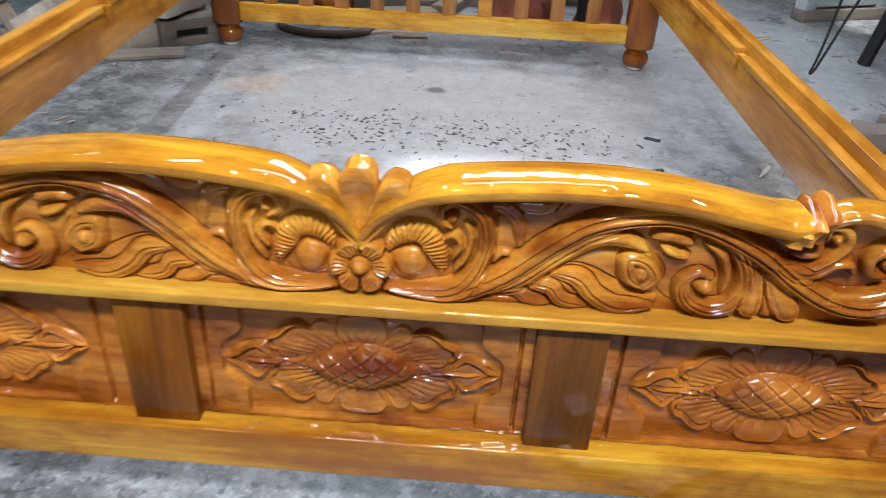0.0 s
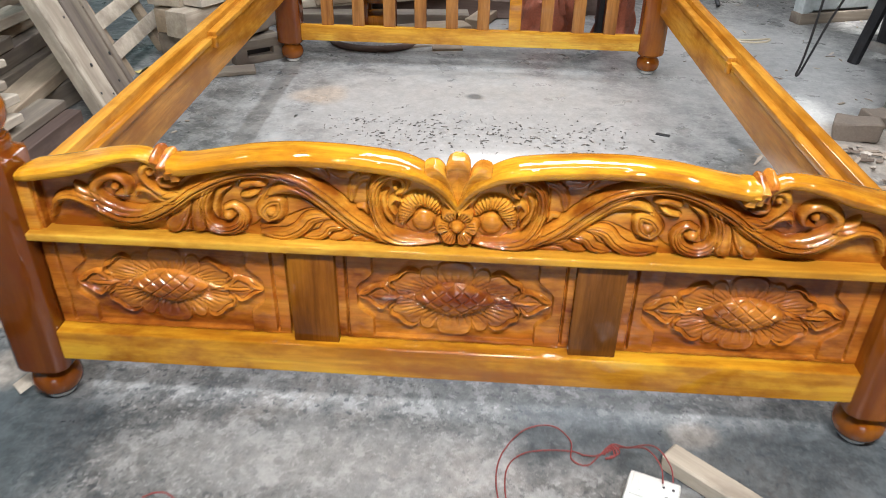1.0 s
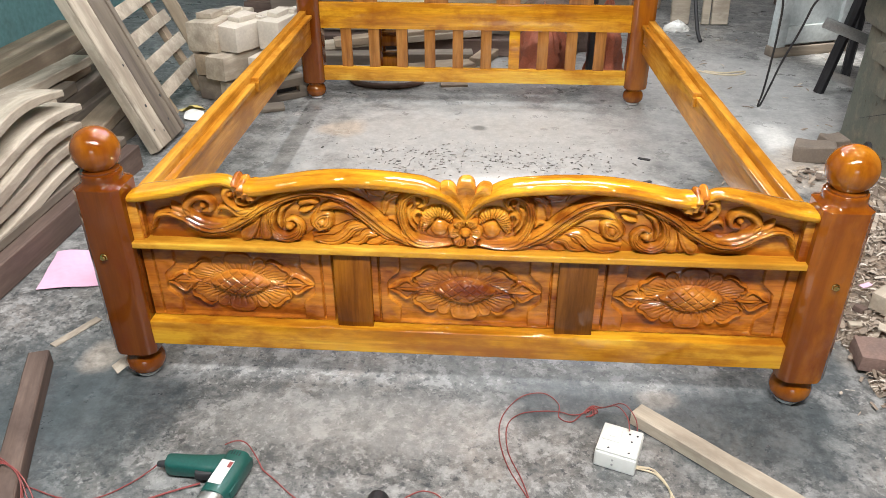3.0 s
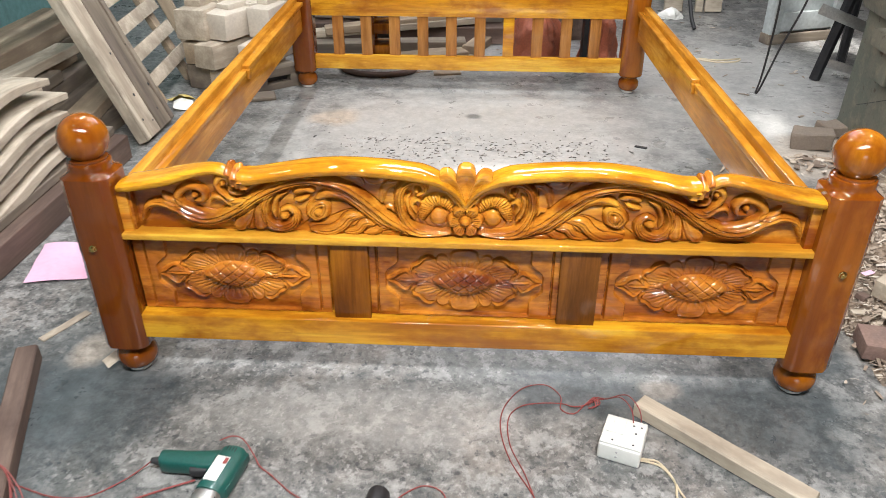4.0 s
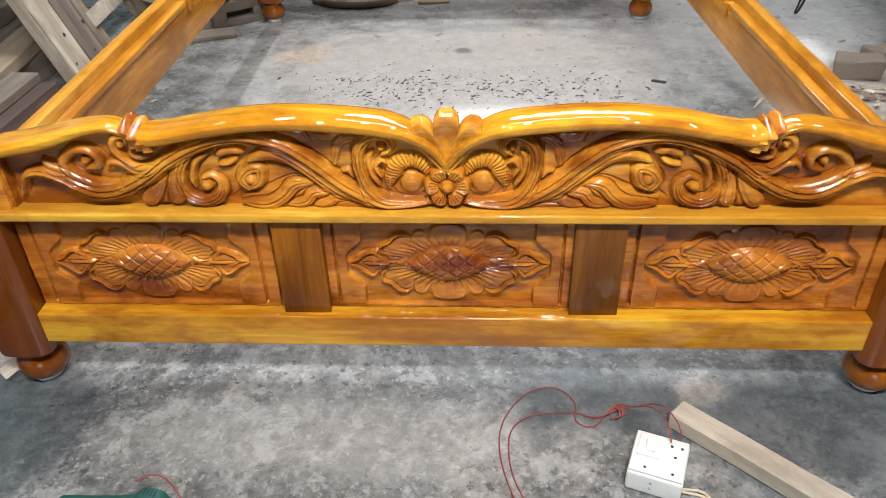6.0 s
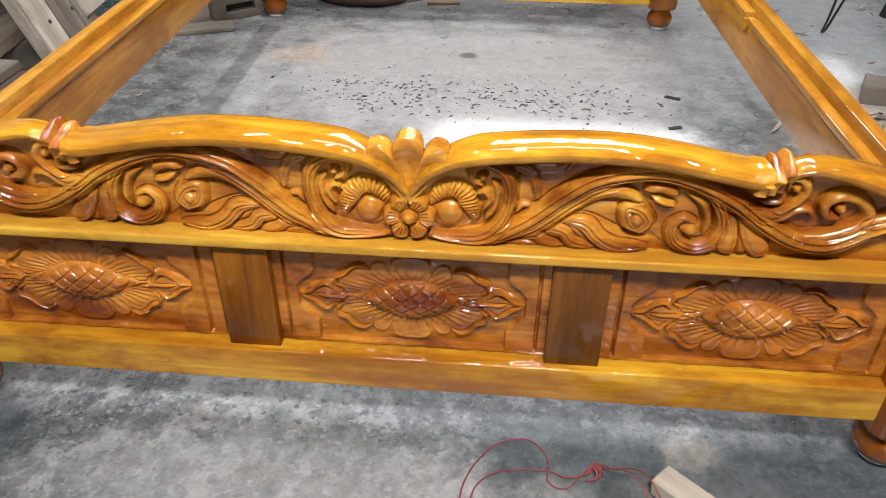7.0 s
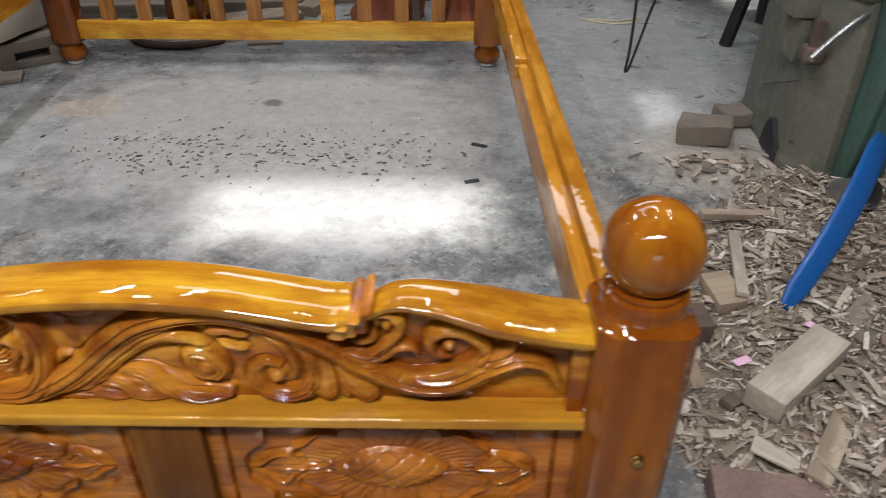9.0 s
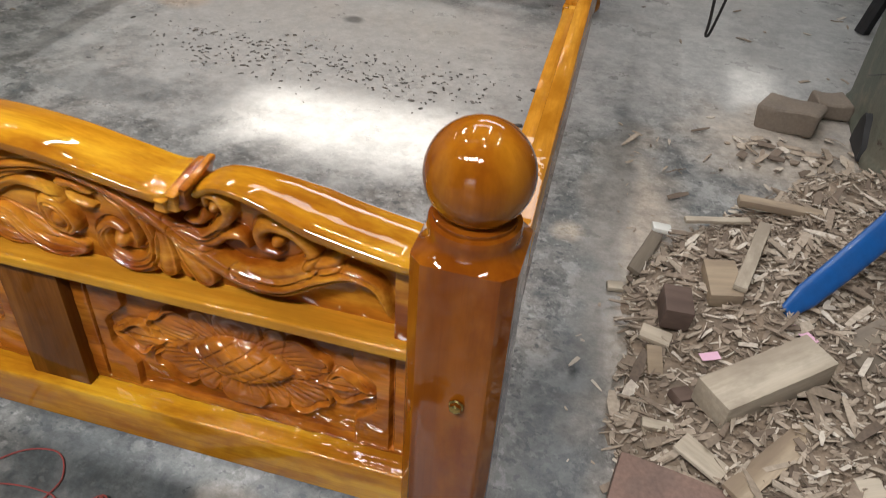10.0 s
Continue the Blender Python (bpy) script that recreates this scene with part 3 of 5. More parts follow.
    # flower with six ribbed, cupped petals
    fd, ft = np.hypot(X, Z - 0.474), np.arctan2(Z - 0.474, X)
    lobe = np.abs(np.cos(3 * ft))
    rim = 0.0415 * (0.74 + 0.26 * lobe**0.45)
    q = np.clip(fd / rim, 0, 1)
    petal = 0.009 + 0.009 * np.sin(q * math.pi * 0.60) * (0.55 + 0.45 * lobe**0.5) - 0.009 * np.clip((q - 0.86) / 0.14, 0, 1) ** 2
    petal -= 0.0065 * np.exp(-((lobe / 0.16) ** 2)) * np.clip(q * 2 - 0.5, 0, 1)
    petal -= 0.0035 * np.exp(-(((((ft * 30 / (2 * math.pi)) % 1) - 0.5) * fd * 0.21 / 0.0011) ** 2)) * (q < 0.80)
    r.H = np.where(fd < rim, petal, np.where(fd < rim + 0.003, np.minimum(r.H, 0.002), r.H))
    r.H = np.where((fd >= 0.0135) & (fd < 0.0160), 0.008, r.H)
    r.dome(0, 0.474, 0.0138, 0.0138, 0.0225)
    r.soften(2)
    # narrow upright channel before the side stile
    r.H = np.where(X > 0.786, 0.012, r.H)
    r.H = np.where((X > 0.778) & (X <= 0.786), -0.003, r.H)
    # below the cap only
    line = np.array(CAP_INNER + CAP_OUTER)
    top = np.interp(xs, line[:, 0], line[:, 1]) + 0.012
    keep = Z < top[None, :]
    rough = np.vectorize(lambda a, c: noise.noise((a * 60, c * 60, 0)))(X, Z) * 0.0005
    Y = 0.060 - 1.24 * r.H - rough
    return merge(sheet(X + MID, Z, Y, keep), sheet((MID - X)[:, ::-1], Z, Y[:, ::-1], keep[:, ::-1]))


def cap_moulding(pts, deep, swell):
    """A rounded rail swept along the crest: the front lip hangs over the carving, the back falls away."""
    line = smooth_line(pts, 0.006)
    rings = []
    n = len(line)
    for i, (x, z) in enumerate(line):
        t = line[min(i + 1, n - 1)] - line[max(i - 1, 0)]
        t = t / (np.linalg.norm(t) + 1e-9)
        nx, nz = -t[1], t[0]
        grow = 1 - (1 - min(1, i / 20)) * (1 - swell) if swell < 1 else 1
        if i > n - 4:
            grow *= 0.82 + 0.06 * (n - 1 - i)
        ring = []
        for k in range(18):
            a = 2 * math.pi * k / 18
            c, s = math.cos(a), math.sin(a)
            # superellipse, flatter below
            v = math.copysign(abs(s) ** 0.75, s) * 0.0140 * grow + 0.0125 * grow
            d = math.copysign(abs(c) ** 0.7, c) * deep * grow
            ring.append((MID + x + nx * v, 0.061 + d - 0.004 * s, z + nz * v))
        rings.append(ring)
    return loft(rings)


def mirrored(bm):
    for v in bm.verts:
        v.co.x = 2 * MID - v.co.x
    bmesh.ops.reverse_faces(bm, faces=bm.faces)
    return bm


def panel_relief(w, h):
    """A carved panel: a cross-hatched seed in a ring of petals, with a pointed leaf at each side, in a notched field."""
    xs, zs = np.arange(-w / 2, w / 2 + 1e-6, 0.0011), np.arange(-h / 2, h / 2 + 1e-6, 0.0011)
    X, Z = np.meshgrid(xs, zs)
    r = Relief(X, Z)
    ax, az = np.abs(X), np.abs(Z)
    # raised ends of the field, cut to a bracket shape round the flower
    k = np.clip((az - 0.018) / 0.040, 0, 1)
    bracket = 0.192 - 0.031 * k * k * (3 - 2 * k)
    r.H = np.where((ax > bracket) & (ax < 0.211), 0.0115, 0.0)
    r.H = np.where(ax >= 0.2155, 0.0095, r.H)
    r.H = np.where((az > h / 2 - 0.007), 0.0095, r.H)
    r.soften(1)
    r.dome(0, 0, 0.118, 0.080, 0.0050, 0.35)
    # pointed leaves
    for e in (1, -1):
        r.stroke([(e * 0.075, 0.0), (e * 0.110, 0.001), (e * 0.140, 0.002), (e * 0.170, 0.001), (e * 0.188, 0.0)], 0.030, 0.003, 0.010, 0, end=0.55, edge=0.45)
        r.stroke([(e * 0.090, 0.0), (e * 0.165, 0.001)], 0.003, 0.001, 0.014)
    # petals round the seed: corner petals first, then the narrow ones, then the broad ones above and below
    phi = np.arctan2(Z / 0.039, X / 0.078)
    out = np.hypot(X / 0.078, Z / 0.039)
    ribs = np.exp(-(((((phi * 44 / (2 * math.pi)) % 1) - 0.5) / 0.17) ** 2)) * np.clip((1.75 - out) * 2.2, 0, 1)
    for cx, cz, a, b, turn, power, h in ((0.090, 0.034, 0.038, 0.027, -0.42, 2.3, 0.0075), (0.051, 0.049, 0.0165, 0.026, -0.25, 2.4, 0.0072), (0.0, 0.056, 0.0365, 0.0320, 0.0, 3.2, 0.0088)):
        for ex in (1, -1):
            for ez in (1, -1):
                c, sn = math.cos(turn), math.sin(turn)
                u, v = X * ex - cx, Z * ez - cz
                wave = 1 + 0.05 * np.sin(5 * np.arctan2(v, u) + 0.8) * (cx > 0.08)
                d = (np.abs(u * c + v * sn) / a / wave) ** power + (np.abs(v * c - u * sn) / b / wave) ** power
                top = h * (0.52 + 0.48 * np.clip((out - 0.9) / 1.2, 0, 1)) * np.clip(1 - d, 0, 1) ** (0.35 if ez < 0 else 0.5)
                top += 0.0022 * np.exp(-(((d - 0.72) / 0.16) ** 2)) - (0.0040 if ez < 0 else 0.0026) * ribs
                r.H = np.where(d < 1, top, np.where((d < 1.0 + 0.006 / b), np.minimum(r.H, 0.0040), r.H))
    # curls at the corners
    for ex in (1, -1):
        for ez in (1, -1):
            r.stroke([(ex * x, ez * z) for x, z in ((0.070, 0.060), (0.084, 0.067), (0.100, 0.060), (0.112, 0.047), (0.126, 0.040), (0.128, 0.027), (0.117, 0.019))], 0.0032, 0.0014, 0.0130, flat=0.5)
            r.stroke([(ex * x, ez * z) for x, z in ((0.128, 0.010), (0.142, 0.026), (0.158, 0.020), (0.172, 0.008), (0.190, 0.001))], 0.0032, 0.0012, 0.0135, flat=0.5)
    # seed
    lens = az / 0.038 + (X / 0.079) ** 2
    seed = 0.018 * np.clip(1 - np.minimum(lens, 1) ** 2, 0, 1) ** 0.5 + 0.004
    hatch = np.minimum(np.abs(((X + 1.25 * Z) / 0.031) % 1 - 0.5), np.abs(((X - 1.25 * Z) / 0.031) % 1 - 0.5))
    seed = seed - 0.0052 * np.exp(-(hatch / 0.055) ** 2)
    r.H = np.where(lens < 1, seed, r.H)
    r.H = np.where((lens >= 1) & (lens < 1.12), np.minimum(r.H, 0.003), r.H)
    r.soften(2)
    rough = np.vectorize(lambda a, c: noise.noise((a * 38, c * 38, 3)))(X, Z) * 0.0020
    return sheet(X, Z, -0.92 * r.H - rough)


# ---- the bed ----
BED = thing("bed", pose(0, 0, 0), "glossy golden varnished wooden double bed frame with carved footboard", "bed")
HEAD_Y, HEAD_X = 2.375, -0.047


def post_mesh(top, half=0.0568, chamfer=0.016):
    rows = [(0.036, 0.082, 0), (0.043, 0.084, 0), (0.050, 0.088, 0.15), (0.055, 0.094, 0.75), (0.058, 0.104, 1), (0.058, top - 0.004, 1), (0.058, top, 0.985), (0.046, top + 0.0085, 0.30),
            (0.047, top + 0.016, 0.10), (0.050, top + 0.022, 0), (0.0495, top + 0.027, 0), (0.0485, top + 0.031, 0), (0.044, top + 0.033, 0), (0.0445, top + 0.038, 0), (0.036, top + 0.041, 0), (0.034, top + 0.050, 0)]
    return turned(rows, 64, half, chamfer)


def bun_post(x, y, top, ball_z, name="foot_post"):
    # left posts and feet get the shaded copy, the right foot post the lit one
    p = part(name, post_mesh(top), (BALL if name == "head_post" else POST_LIT) if x > 0 else POST_SHADE_STOOL, BED, "", pose(x, y, 0))
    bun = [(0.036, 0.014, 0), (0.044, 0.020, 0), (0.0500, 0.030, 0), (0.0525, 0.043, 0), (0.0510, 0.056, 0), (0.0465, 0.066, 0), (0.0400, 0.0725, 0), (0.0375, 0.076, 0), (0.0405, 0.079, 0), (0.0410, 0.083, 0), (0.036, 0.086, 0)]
    part("bun_foot", turned(bun, 48), BALL if x > 0 else POST_SHADE_STOOL, p, "round golden brown bun foot")
    if ball_z:
        part("ball_finial", ball_bm(0.0565, (0, 0, ball_z)), BALL, p, "round golden ball finial")
    bm = turned([(0.026, 0.0, 0), (0.031, 0.003, 0), (0.031, 0.012, 0), (0.028, 0.018, 0)], 24)
    part("foot_glide", bm, WHITE_PLASTIC, p, "white plastic glide")
    return p


for x in (-0.863, 0.864):
    p = bun_post(x, 0.060, 0.574, 0.658)
    bm = turned([(0.0098, 0, 0), (0.0098, 0.002, 0), (0.0075, 0.0035, 0), (0.0072, 0.008, 0), (0.005, 0.0095, 0)], 6)
    part("bolt", moved(bm, pose(0.010 if x > 0 else -0.012, -0.058, 0.385 if x > 0 else 0.398, 90, 0, 0)), BRASS, p, "small brass bolt")
for x in (-0.840, 0.840):
    bun_post(x + HEAD_X, HEAD_Y, 1.14, 0, "head_post")

foot = part("footboard", block(1.616, 0.024, 0.50, (MID - 0.008, 0.0815, 0.34), 0.002), GOLD_CARVED, BED, "carved footboard with scrolls and flowers")
for v in foot.data.vertices:
    if v.co.z > 0.5:
        v.co.z = 0.515
part("carved_crest", crest_relief(), GOLD_CARVED, foot, "carved scrolls and leaves round a flower")
part("bottom_rail", block(1.622, 0.046, 0.073, (MID - 0.008, 0.043, 0.1595), 0.004, 3), GOLD, foot, "golden bottom rail")
part("ledge", block(1.622, 0.052, 0.017, (MID - 0.008, 0.046, 0.4215), 0.004, 3), LEDGE, foot, "golden projecting ledge")
for pts, swell in ((CAP_INNER, 0.50), (CAP_OUTER, 0.55)):
    for side in (1, -1):
        bm = cap_moulding(pts, 0.043, swell)
        part("cap_moulding", bm if side > 0 else mirrored(bm), GOLD, foot, "rounded golden cap moulding")
for side in (1, -1):
    part("end_stile", block(0.026, 0.030, 0.118, (MID - 0.008 + side * 0.798, 0.052, 0.484), 0.003), GOLD_CARVED, foot)
part("stile", block(0.091, 0.030, 0.216, (-0.2675, 0.049, 0.303), 0.002), STILE_BROWN, foot, "brown upright stile")
part("stile", block(0.093, 0.030, 0.216, (0.2855, 0.049, 0.303), 0.002), STILE_DARK, foot, "dark brown upright stile")
PANEL = None
for x, mat in ((-0.563, RED_CARVED), (0.009, RED_CARVED), (0.568, RED_CARVED)):
    w = 0.480
    if PANEL is None:
        bm = panel_relief(w, 0.206)
        ob = part("carved_panel", bm, mat, foot, "carved flower panel", pose(x, 0.062, 0.301))
        PANEL = ob.data
    else:
        me = PANEL.copy()
        me.materials[0] = mat
        ob = new("carved_panel", me)
        ob.parent, ob.matrix_basis = foot, pose(x, 0.062, 0.301)
        ob["label"] = "carved flower panel"


def lobe_bm(w0, w1, h, t, lean=0.0, groove=0.0):
    """A thick carved lobe standing up: narrow below, broad and flat-topped above, its front hollowed."""
    rings = []
    for i in range(17):
        s = i / 16
        f = math.sqrt(1 - 0.75 * (max(0.0, s - 0.80) / 0.20) ** 2)
        half = w0 + (w1 - w0) * math.sin(min(1.0, s * 1.25) * math.pi / 2)
        ring = []
        for k in range(20):
            a = 2 * math.pi * k / 20
            c, n = math.cos(a), math.sin(a)
            x = f * half * math.copysign(abs(c) ** 0.5, c)
            y = f * t * math.copysign(abs(n) ** 0.5, n) * (0.85 + 0.25 * s)
            if n < 0:
                y += groove * (1 - abs(c)) * math.sin(math.pi * s) ** 0.6
            ring.append((x + lean * s * s, y - 0.006 * s * s, h * s - 0.14 * c * c * w1 * s + 0.18 * y * s**3))
        rings.append(ring)
    return loft(rings)


part("crest_leaf", moved(lobe_bm(0.004, 0.0225, 0.106, 0.025, 0, 0.018), pose(MID, 0.058, 0.508)), GOLD_CARVED, foot, "flat-topped crest leaf")
for side in (1, -1):
    part("crest_lobe", moved(lobe_bm(0.003, 0.0185, 0.106, 0.026, side * 0.008, 0.016), pose(MID + side * 0.003, 0.058, 0.504, 0, side * 23, 0)), GOLD_CARVED, foot)
    # curled leaf where the two cap mouldings meet: ridges rising to a tip
    for k, (dx, h, t, lean) in enumerate(((0.507, 0.030, 0.040, 0.006), (0.519, 0.037, 0.038, 0.008), (0.531, 0.044, 0.034, 0.010))):
        # same wood throughout; the last ridge's darker red paints the shade on the tip
        part("curled_leaf", moved(lobe_bm(0.012, 0.0060 if k == 2 else 0.0085, h, t, side * lean, 0.004), pose(MID + side * dx, 0.058, 0.552 + 0.003 * k, 0, side * 8, 0)), RED_CARVED if k == 2 else GOLD_CARVED, foot, "ridged curled leaf")

# head of the bed
headb = part("headboard", block(1.60, 0.034, 0.072, (HEAD_X, HEAD_Y - 0.01, 0.140), 0.004), LEDGE, BED, "slatted golden headboard")
part("middle_rail", block(1.60, 0.036, 0.130, (HEAD_X, HEAD_Y - 0.01, 0.441), 0.004), GOLD, headb)
part("upper_rail", block(1.60, 0.036, 0.080, (HEAD_X, HEAD_Y - 0.01, 0.640), 0.004), GOLD, headb)
part("top_panel", block(1.60, 0.026, 0.42, (HEAD_X, HEAD_Y - 0.006, 0.893), 0.004), GOLD_CARVED, headb)
for i in range(10):
    x = -0.705 + 0.1446 * i
    part("slat", block(0.055, 0.018, 0.206, (x, HEAD_Y - 0.008, 0.276), 0.002), GOLD if i == 6 else SLAT, headb)
for i in range(4):
    part("upper_slat", block(0.12, 0.018, 0.10, (HEAD_X - 0.55 + 0.36 * i, HEAD_Y - 0.008, 0.553), 0.002), SLAT, headb)

# side rails: an outer board, an inner board rebated for the bed slats with a notch halfway
for side in (1, -1):
    x0, x1 = (0.890, 0.830) if side > 0 else (-0.868, -0.908)
    turn = math.degrees(math.atan2(x0 - x1, 2.19))
    m = pose((x0 + x1) / 2, 1.217, -0.012 if side > 0 else 0.012, 0, 0, turn)
    rail = part("side_rail", block(0.034, 2.20, 0.160, (0, 0, 0.377), 0.005, 2, 0.0012, 3 + side, 10), RAIL, BED, "golden side rail with slat ledge", m)
    part("inner_board", block(0.020, 2.170, 0.127, (-side * 0.0265, -0.010, 0.3615), 0.004, 2, 0.001, 5, 8), RAIL, rail)
    part("ledge_strip", block(0.029, 1.105, 0.017, (-side * 0.0310, -0.5425, 0.4225), 0.003, 2), RAIL, rail)
    part("ledge_strip", block(0.031, 1.035, 0.017, (-side * 0.0320, 0.5700, 0.4305), 0.003, 2), RAIL, rail)
    part("notch_block", block(0.014, 0.030, 0.034, (-side * 0.0435, 0.045, 0.409), 0.004, 2), RAIL, rail, "worn block beside the notch")


# ---- the workshop ----
FLOOR_BM = block(7.9, 14.0, 0.1, (1.05, 0.8, -0.05), 0)
tagged(part("floor", FLOOR_BM, CONCRETE, smooth=False), "worn grey concrete floor with stains, dust and painted light and shade", "floor", kind="structure")
for nm, bm, mat, lab in (
    ("wall_west", block(0.2, 14.0, 3.4, (-2.80, 0.8, 1.7), 0), TEAL_WALL, "teal limewashed workshop wall"),
    ("wall_east", block(0.2, 14.0, 3.4, (4.9, 0.8, 1.7), 0), PLASTER, "dirty plaster workshop wall"),
    ("wall_north", block(7.5, 0.2, 3.4, (1.05, 7.7, 1.7), 0), PLASTER, "dirty plaster workshop wall"),
):
    tagged(part(nm, bm, mat, smooth=False), lab, "wall", kind="structure")
south = merge(block(1.7, 0.2, 3.4, (-1.85, -6.1, 1.7), 0), block(3.4, 0.2, 3.4, (3.1, -6.1, 1.7), 0), block(2.4, 0.2, 0.9, (0.2, -6.1, 2.95), 0))
tagged(part("wall_south", south, PLASTER, smooth=False), "plaster wall with an open shutter door", "wall", kind="structure")

# roof with an opening through which the sun reaches the floor
ROOF_Z = 3.4


def roof_hole(cx, cy, sx, sy):
    k = ROOF_Z / -SUN_WAY.z
    return cx - SUN_WAY.x * k - sx / 2, cx - SUN_WAY.x * k + sx / 2, cy - SUN_WAY.y * k - sy / 2, cy - SUN_WAY.y * k + sy / 2


def roof():
    xs, ys = [-2.9, 5.0], [-6.2, 7.8]
    holes = [roof_hole(0.36, 1.20, 0.84, 0.33), roof_hole(1.40, 1.93, 0.075, 0.32), roof_hole(2.22, 3.10, 0.42, 0.75)]
    for h in holes:
        xs += h[:2]
        ys += h[2:]
    xs.sort(), ys.sort()
    bms = []
    for a, b in zip(xs, xs[1:]):
        for c, d in zip(ys, ys[1:]):
            mx, my = (a + b) / 2, (c + d) / 2
            if not any(h[0] < mx < h[1] and h[2] < my < h[3] for h in holes):
                bms.append(block(b - a, d - c, 0.06, (mx, my, ROOF_Z + 0.03), 0))
    return merge(*bms)


tagged(part("ceiling", roof(), SHEET_ROOF, smooth=False), "grey sheet roof with a gap", "ceiling", kind="structure")


# ---- timber pile beside the wall ----
def plank(l, w, t, mat, m, label, name="plank", rough=0.002, seed=0, group=""):
    """A sawn plank lying along its own x."""
    bm = block(l, w, t, (0, 0, t / 2), min(0.004, t * 0.2), 1, rough, seed, 6)
    return solid(name, bm, mat, m, label, name.replace("_", " "), group)


def along(a, b, roll=0.0):
    """A pose whose x runs from a to b, at a."""
    d = Vector(b) - Vector(a)
    q = d.to_track_quat("X", "Z").to_matrix().to_4x4()
    return Matrix.Translation((Vector(a) + Vector(b)) / 2) @ q @ pose(0, 0, 0, roll, 0, 0)


def wavy_bm(l, w, t, amp, phase, seed):
    """A board sawn to an S curve, its wave standing upright."""
    rings = []
    n = 28
    for i in range(n + 1):
        s = i / n
        z = amp * math.sin(2 * math.pi * (s * 1.05 + phase)) * (0.55 + 0.45 * math.sin(math.pi * s))
        tt = t * (0.75 + 0.35 * math.sin(math.pi * s))
        x = (s - 0.5) * l
        e = 0.004
        rings.append([(x, -w / 2 + e, z), (x, w / 2 - e, z), (x, w / 2, z + e), (x, w / 2, z + tt - e), (x, w / 2 - e, z + tt), (x, -w / 2 + e, z + tt), (x, -w / 2, z + tt - e), (x, -w / 2, z + e)])
    return loft(rings)


rnd = random.Random(7)
plank(1.62, 0.16, 0.105, BROWNWOOD, pose(-1.545, 0.60, 0, 0, 0, 88.5), "long brown sawn beam lying on the floor", "beam", 0.003, 1)
plank(1.8, 0.20, 0.100, GREYWOOD, pose(-1.76, 0.85, 0, 0, 0, 91), "grey sawn beam lying under the pile", "beam", 0.003, 2)
plank(1.5, 0.10, 0.035, GREYWOOD, pose(-1.56, 0.66, 0.106, 0, 0, 89), "grey board lying on a beam", "board", 0.003, 3)
for i, (x, y, z, l, w, t, amp, ph, ry, rz) in enumerate([
    (-1.590, 0.52, 0.142, 1.25, 0.150, 0.066, 0.034, 0.25, 0, 88.5), (-1.600, 0.56, 0.208, 1.20, 0.145, 0.060, 0.036, 0.27, 0, 87.5), (-1.585, 0.50, 0.268, 1.22, 0.150, 0.056, 0.038, 0.29, 0, 89),
    (-1.605, 0.57, 0.326, 1.16, 0.140, 0.056, 0.040, 0.33, -1, 87), (-1.615, 0.53, 0.392, 1.12, 0.140, 0.054, 0.046, 0.38, -2, 88),
    (-1.770, 0.72, 0.142, 1.20, 0.120, 0.066, 0.034, 0.30, 0, 91), (-1.775, 0.75, 0.212, 1.15, 0.120, 0.062, 0.036, 0.33, 0, 90), (-1.765, 0.80, 0.280, 1.10, 0.120, 0.060, 0.040, 0.36, -1, 92)]):
    solid("wavy_board", wavy_bm(l, w, t * (0.62 + 0.05 * (i % 3)), amp * (1.15 - 0.12 * (i % 2)), ph, i), PALE, pose(x, y, z, 0, ry, rz), "pale board sawn to a wave, stacked on the pile", "board", "wavy boards on the pile")
for i, (x, y, z, l, w, t, rz, mat) in enumerate([
    (-1.72, 1.62, 0.00, 0.9, 0.14, 0.10, 84, GREYWOOD), (-1.70, 1.60, 0.105, 0.8, 0.12, 0.05, 96, TAN), (-1.95, 1.30, 0.00, 1.9, 0.22, 0.14, 90, GREYWOOD),
    (-1.93, 1.45, 0.143, 1.6, 0.16, 0.07, 93, GREYWOOD), (-2.02, 1.35, 0.216, 1.4, 0.13, 0.06, 88, TAN), (-1.88, 1.30, 0.216, 0.9, 0.10, 0.05, 94, GREYWOOD),
    (-2.22, 1.55, 0.00, 2.0, 0.26, 0.26, 90, GREYWOOD), (-2.20, 1.60, 0.263, 1.9, 0.24, 0.085, 91, TAN), (-1.95, 1.62, 0.280, 0.7, 0.11, 0.045, 86, PALE),
    (-2.12, 0.75, 0.28, 0.5, 0.20, 0.13, 92, TAN)]):
    plank(l, w, t, mat, pose(x, y, z, 0, 0, rz), "rough sawn timber stacked in the pile", "timber", 0.004, i + 20, "timbers in the pile")

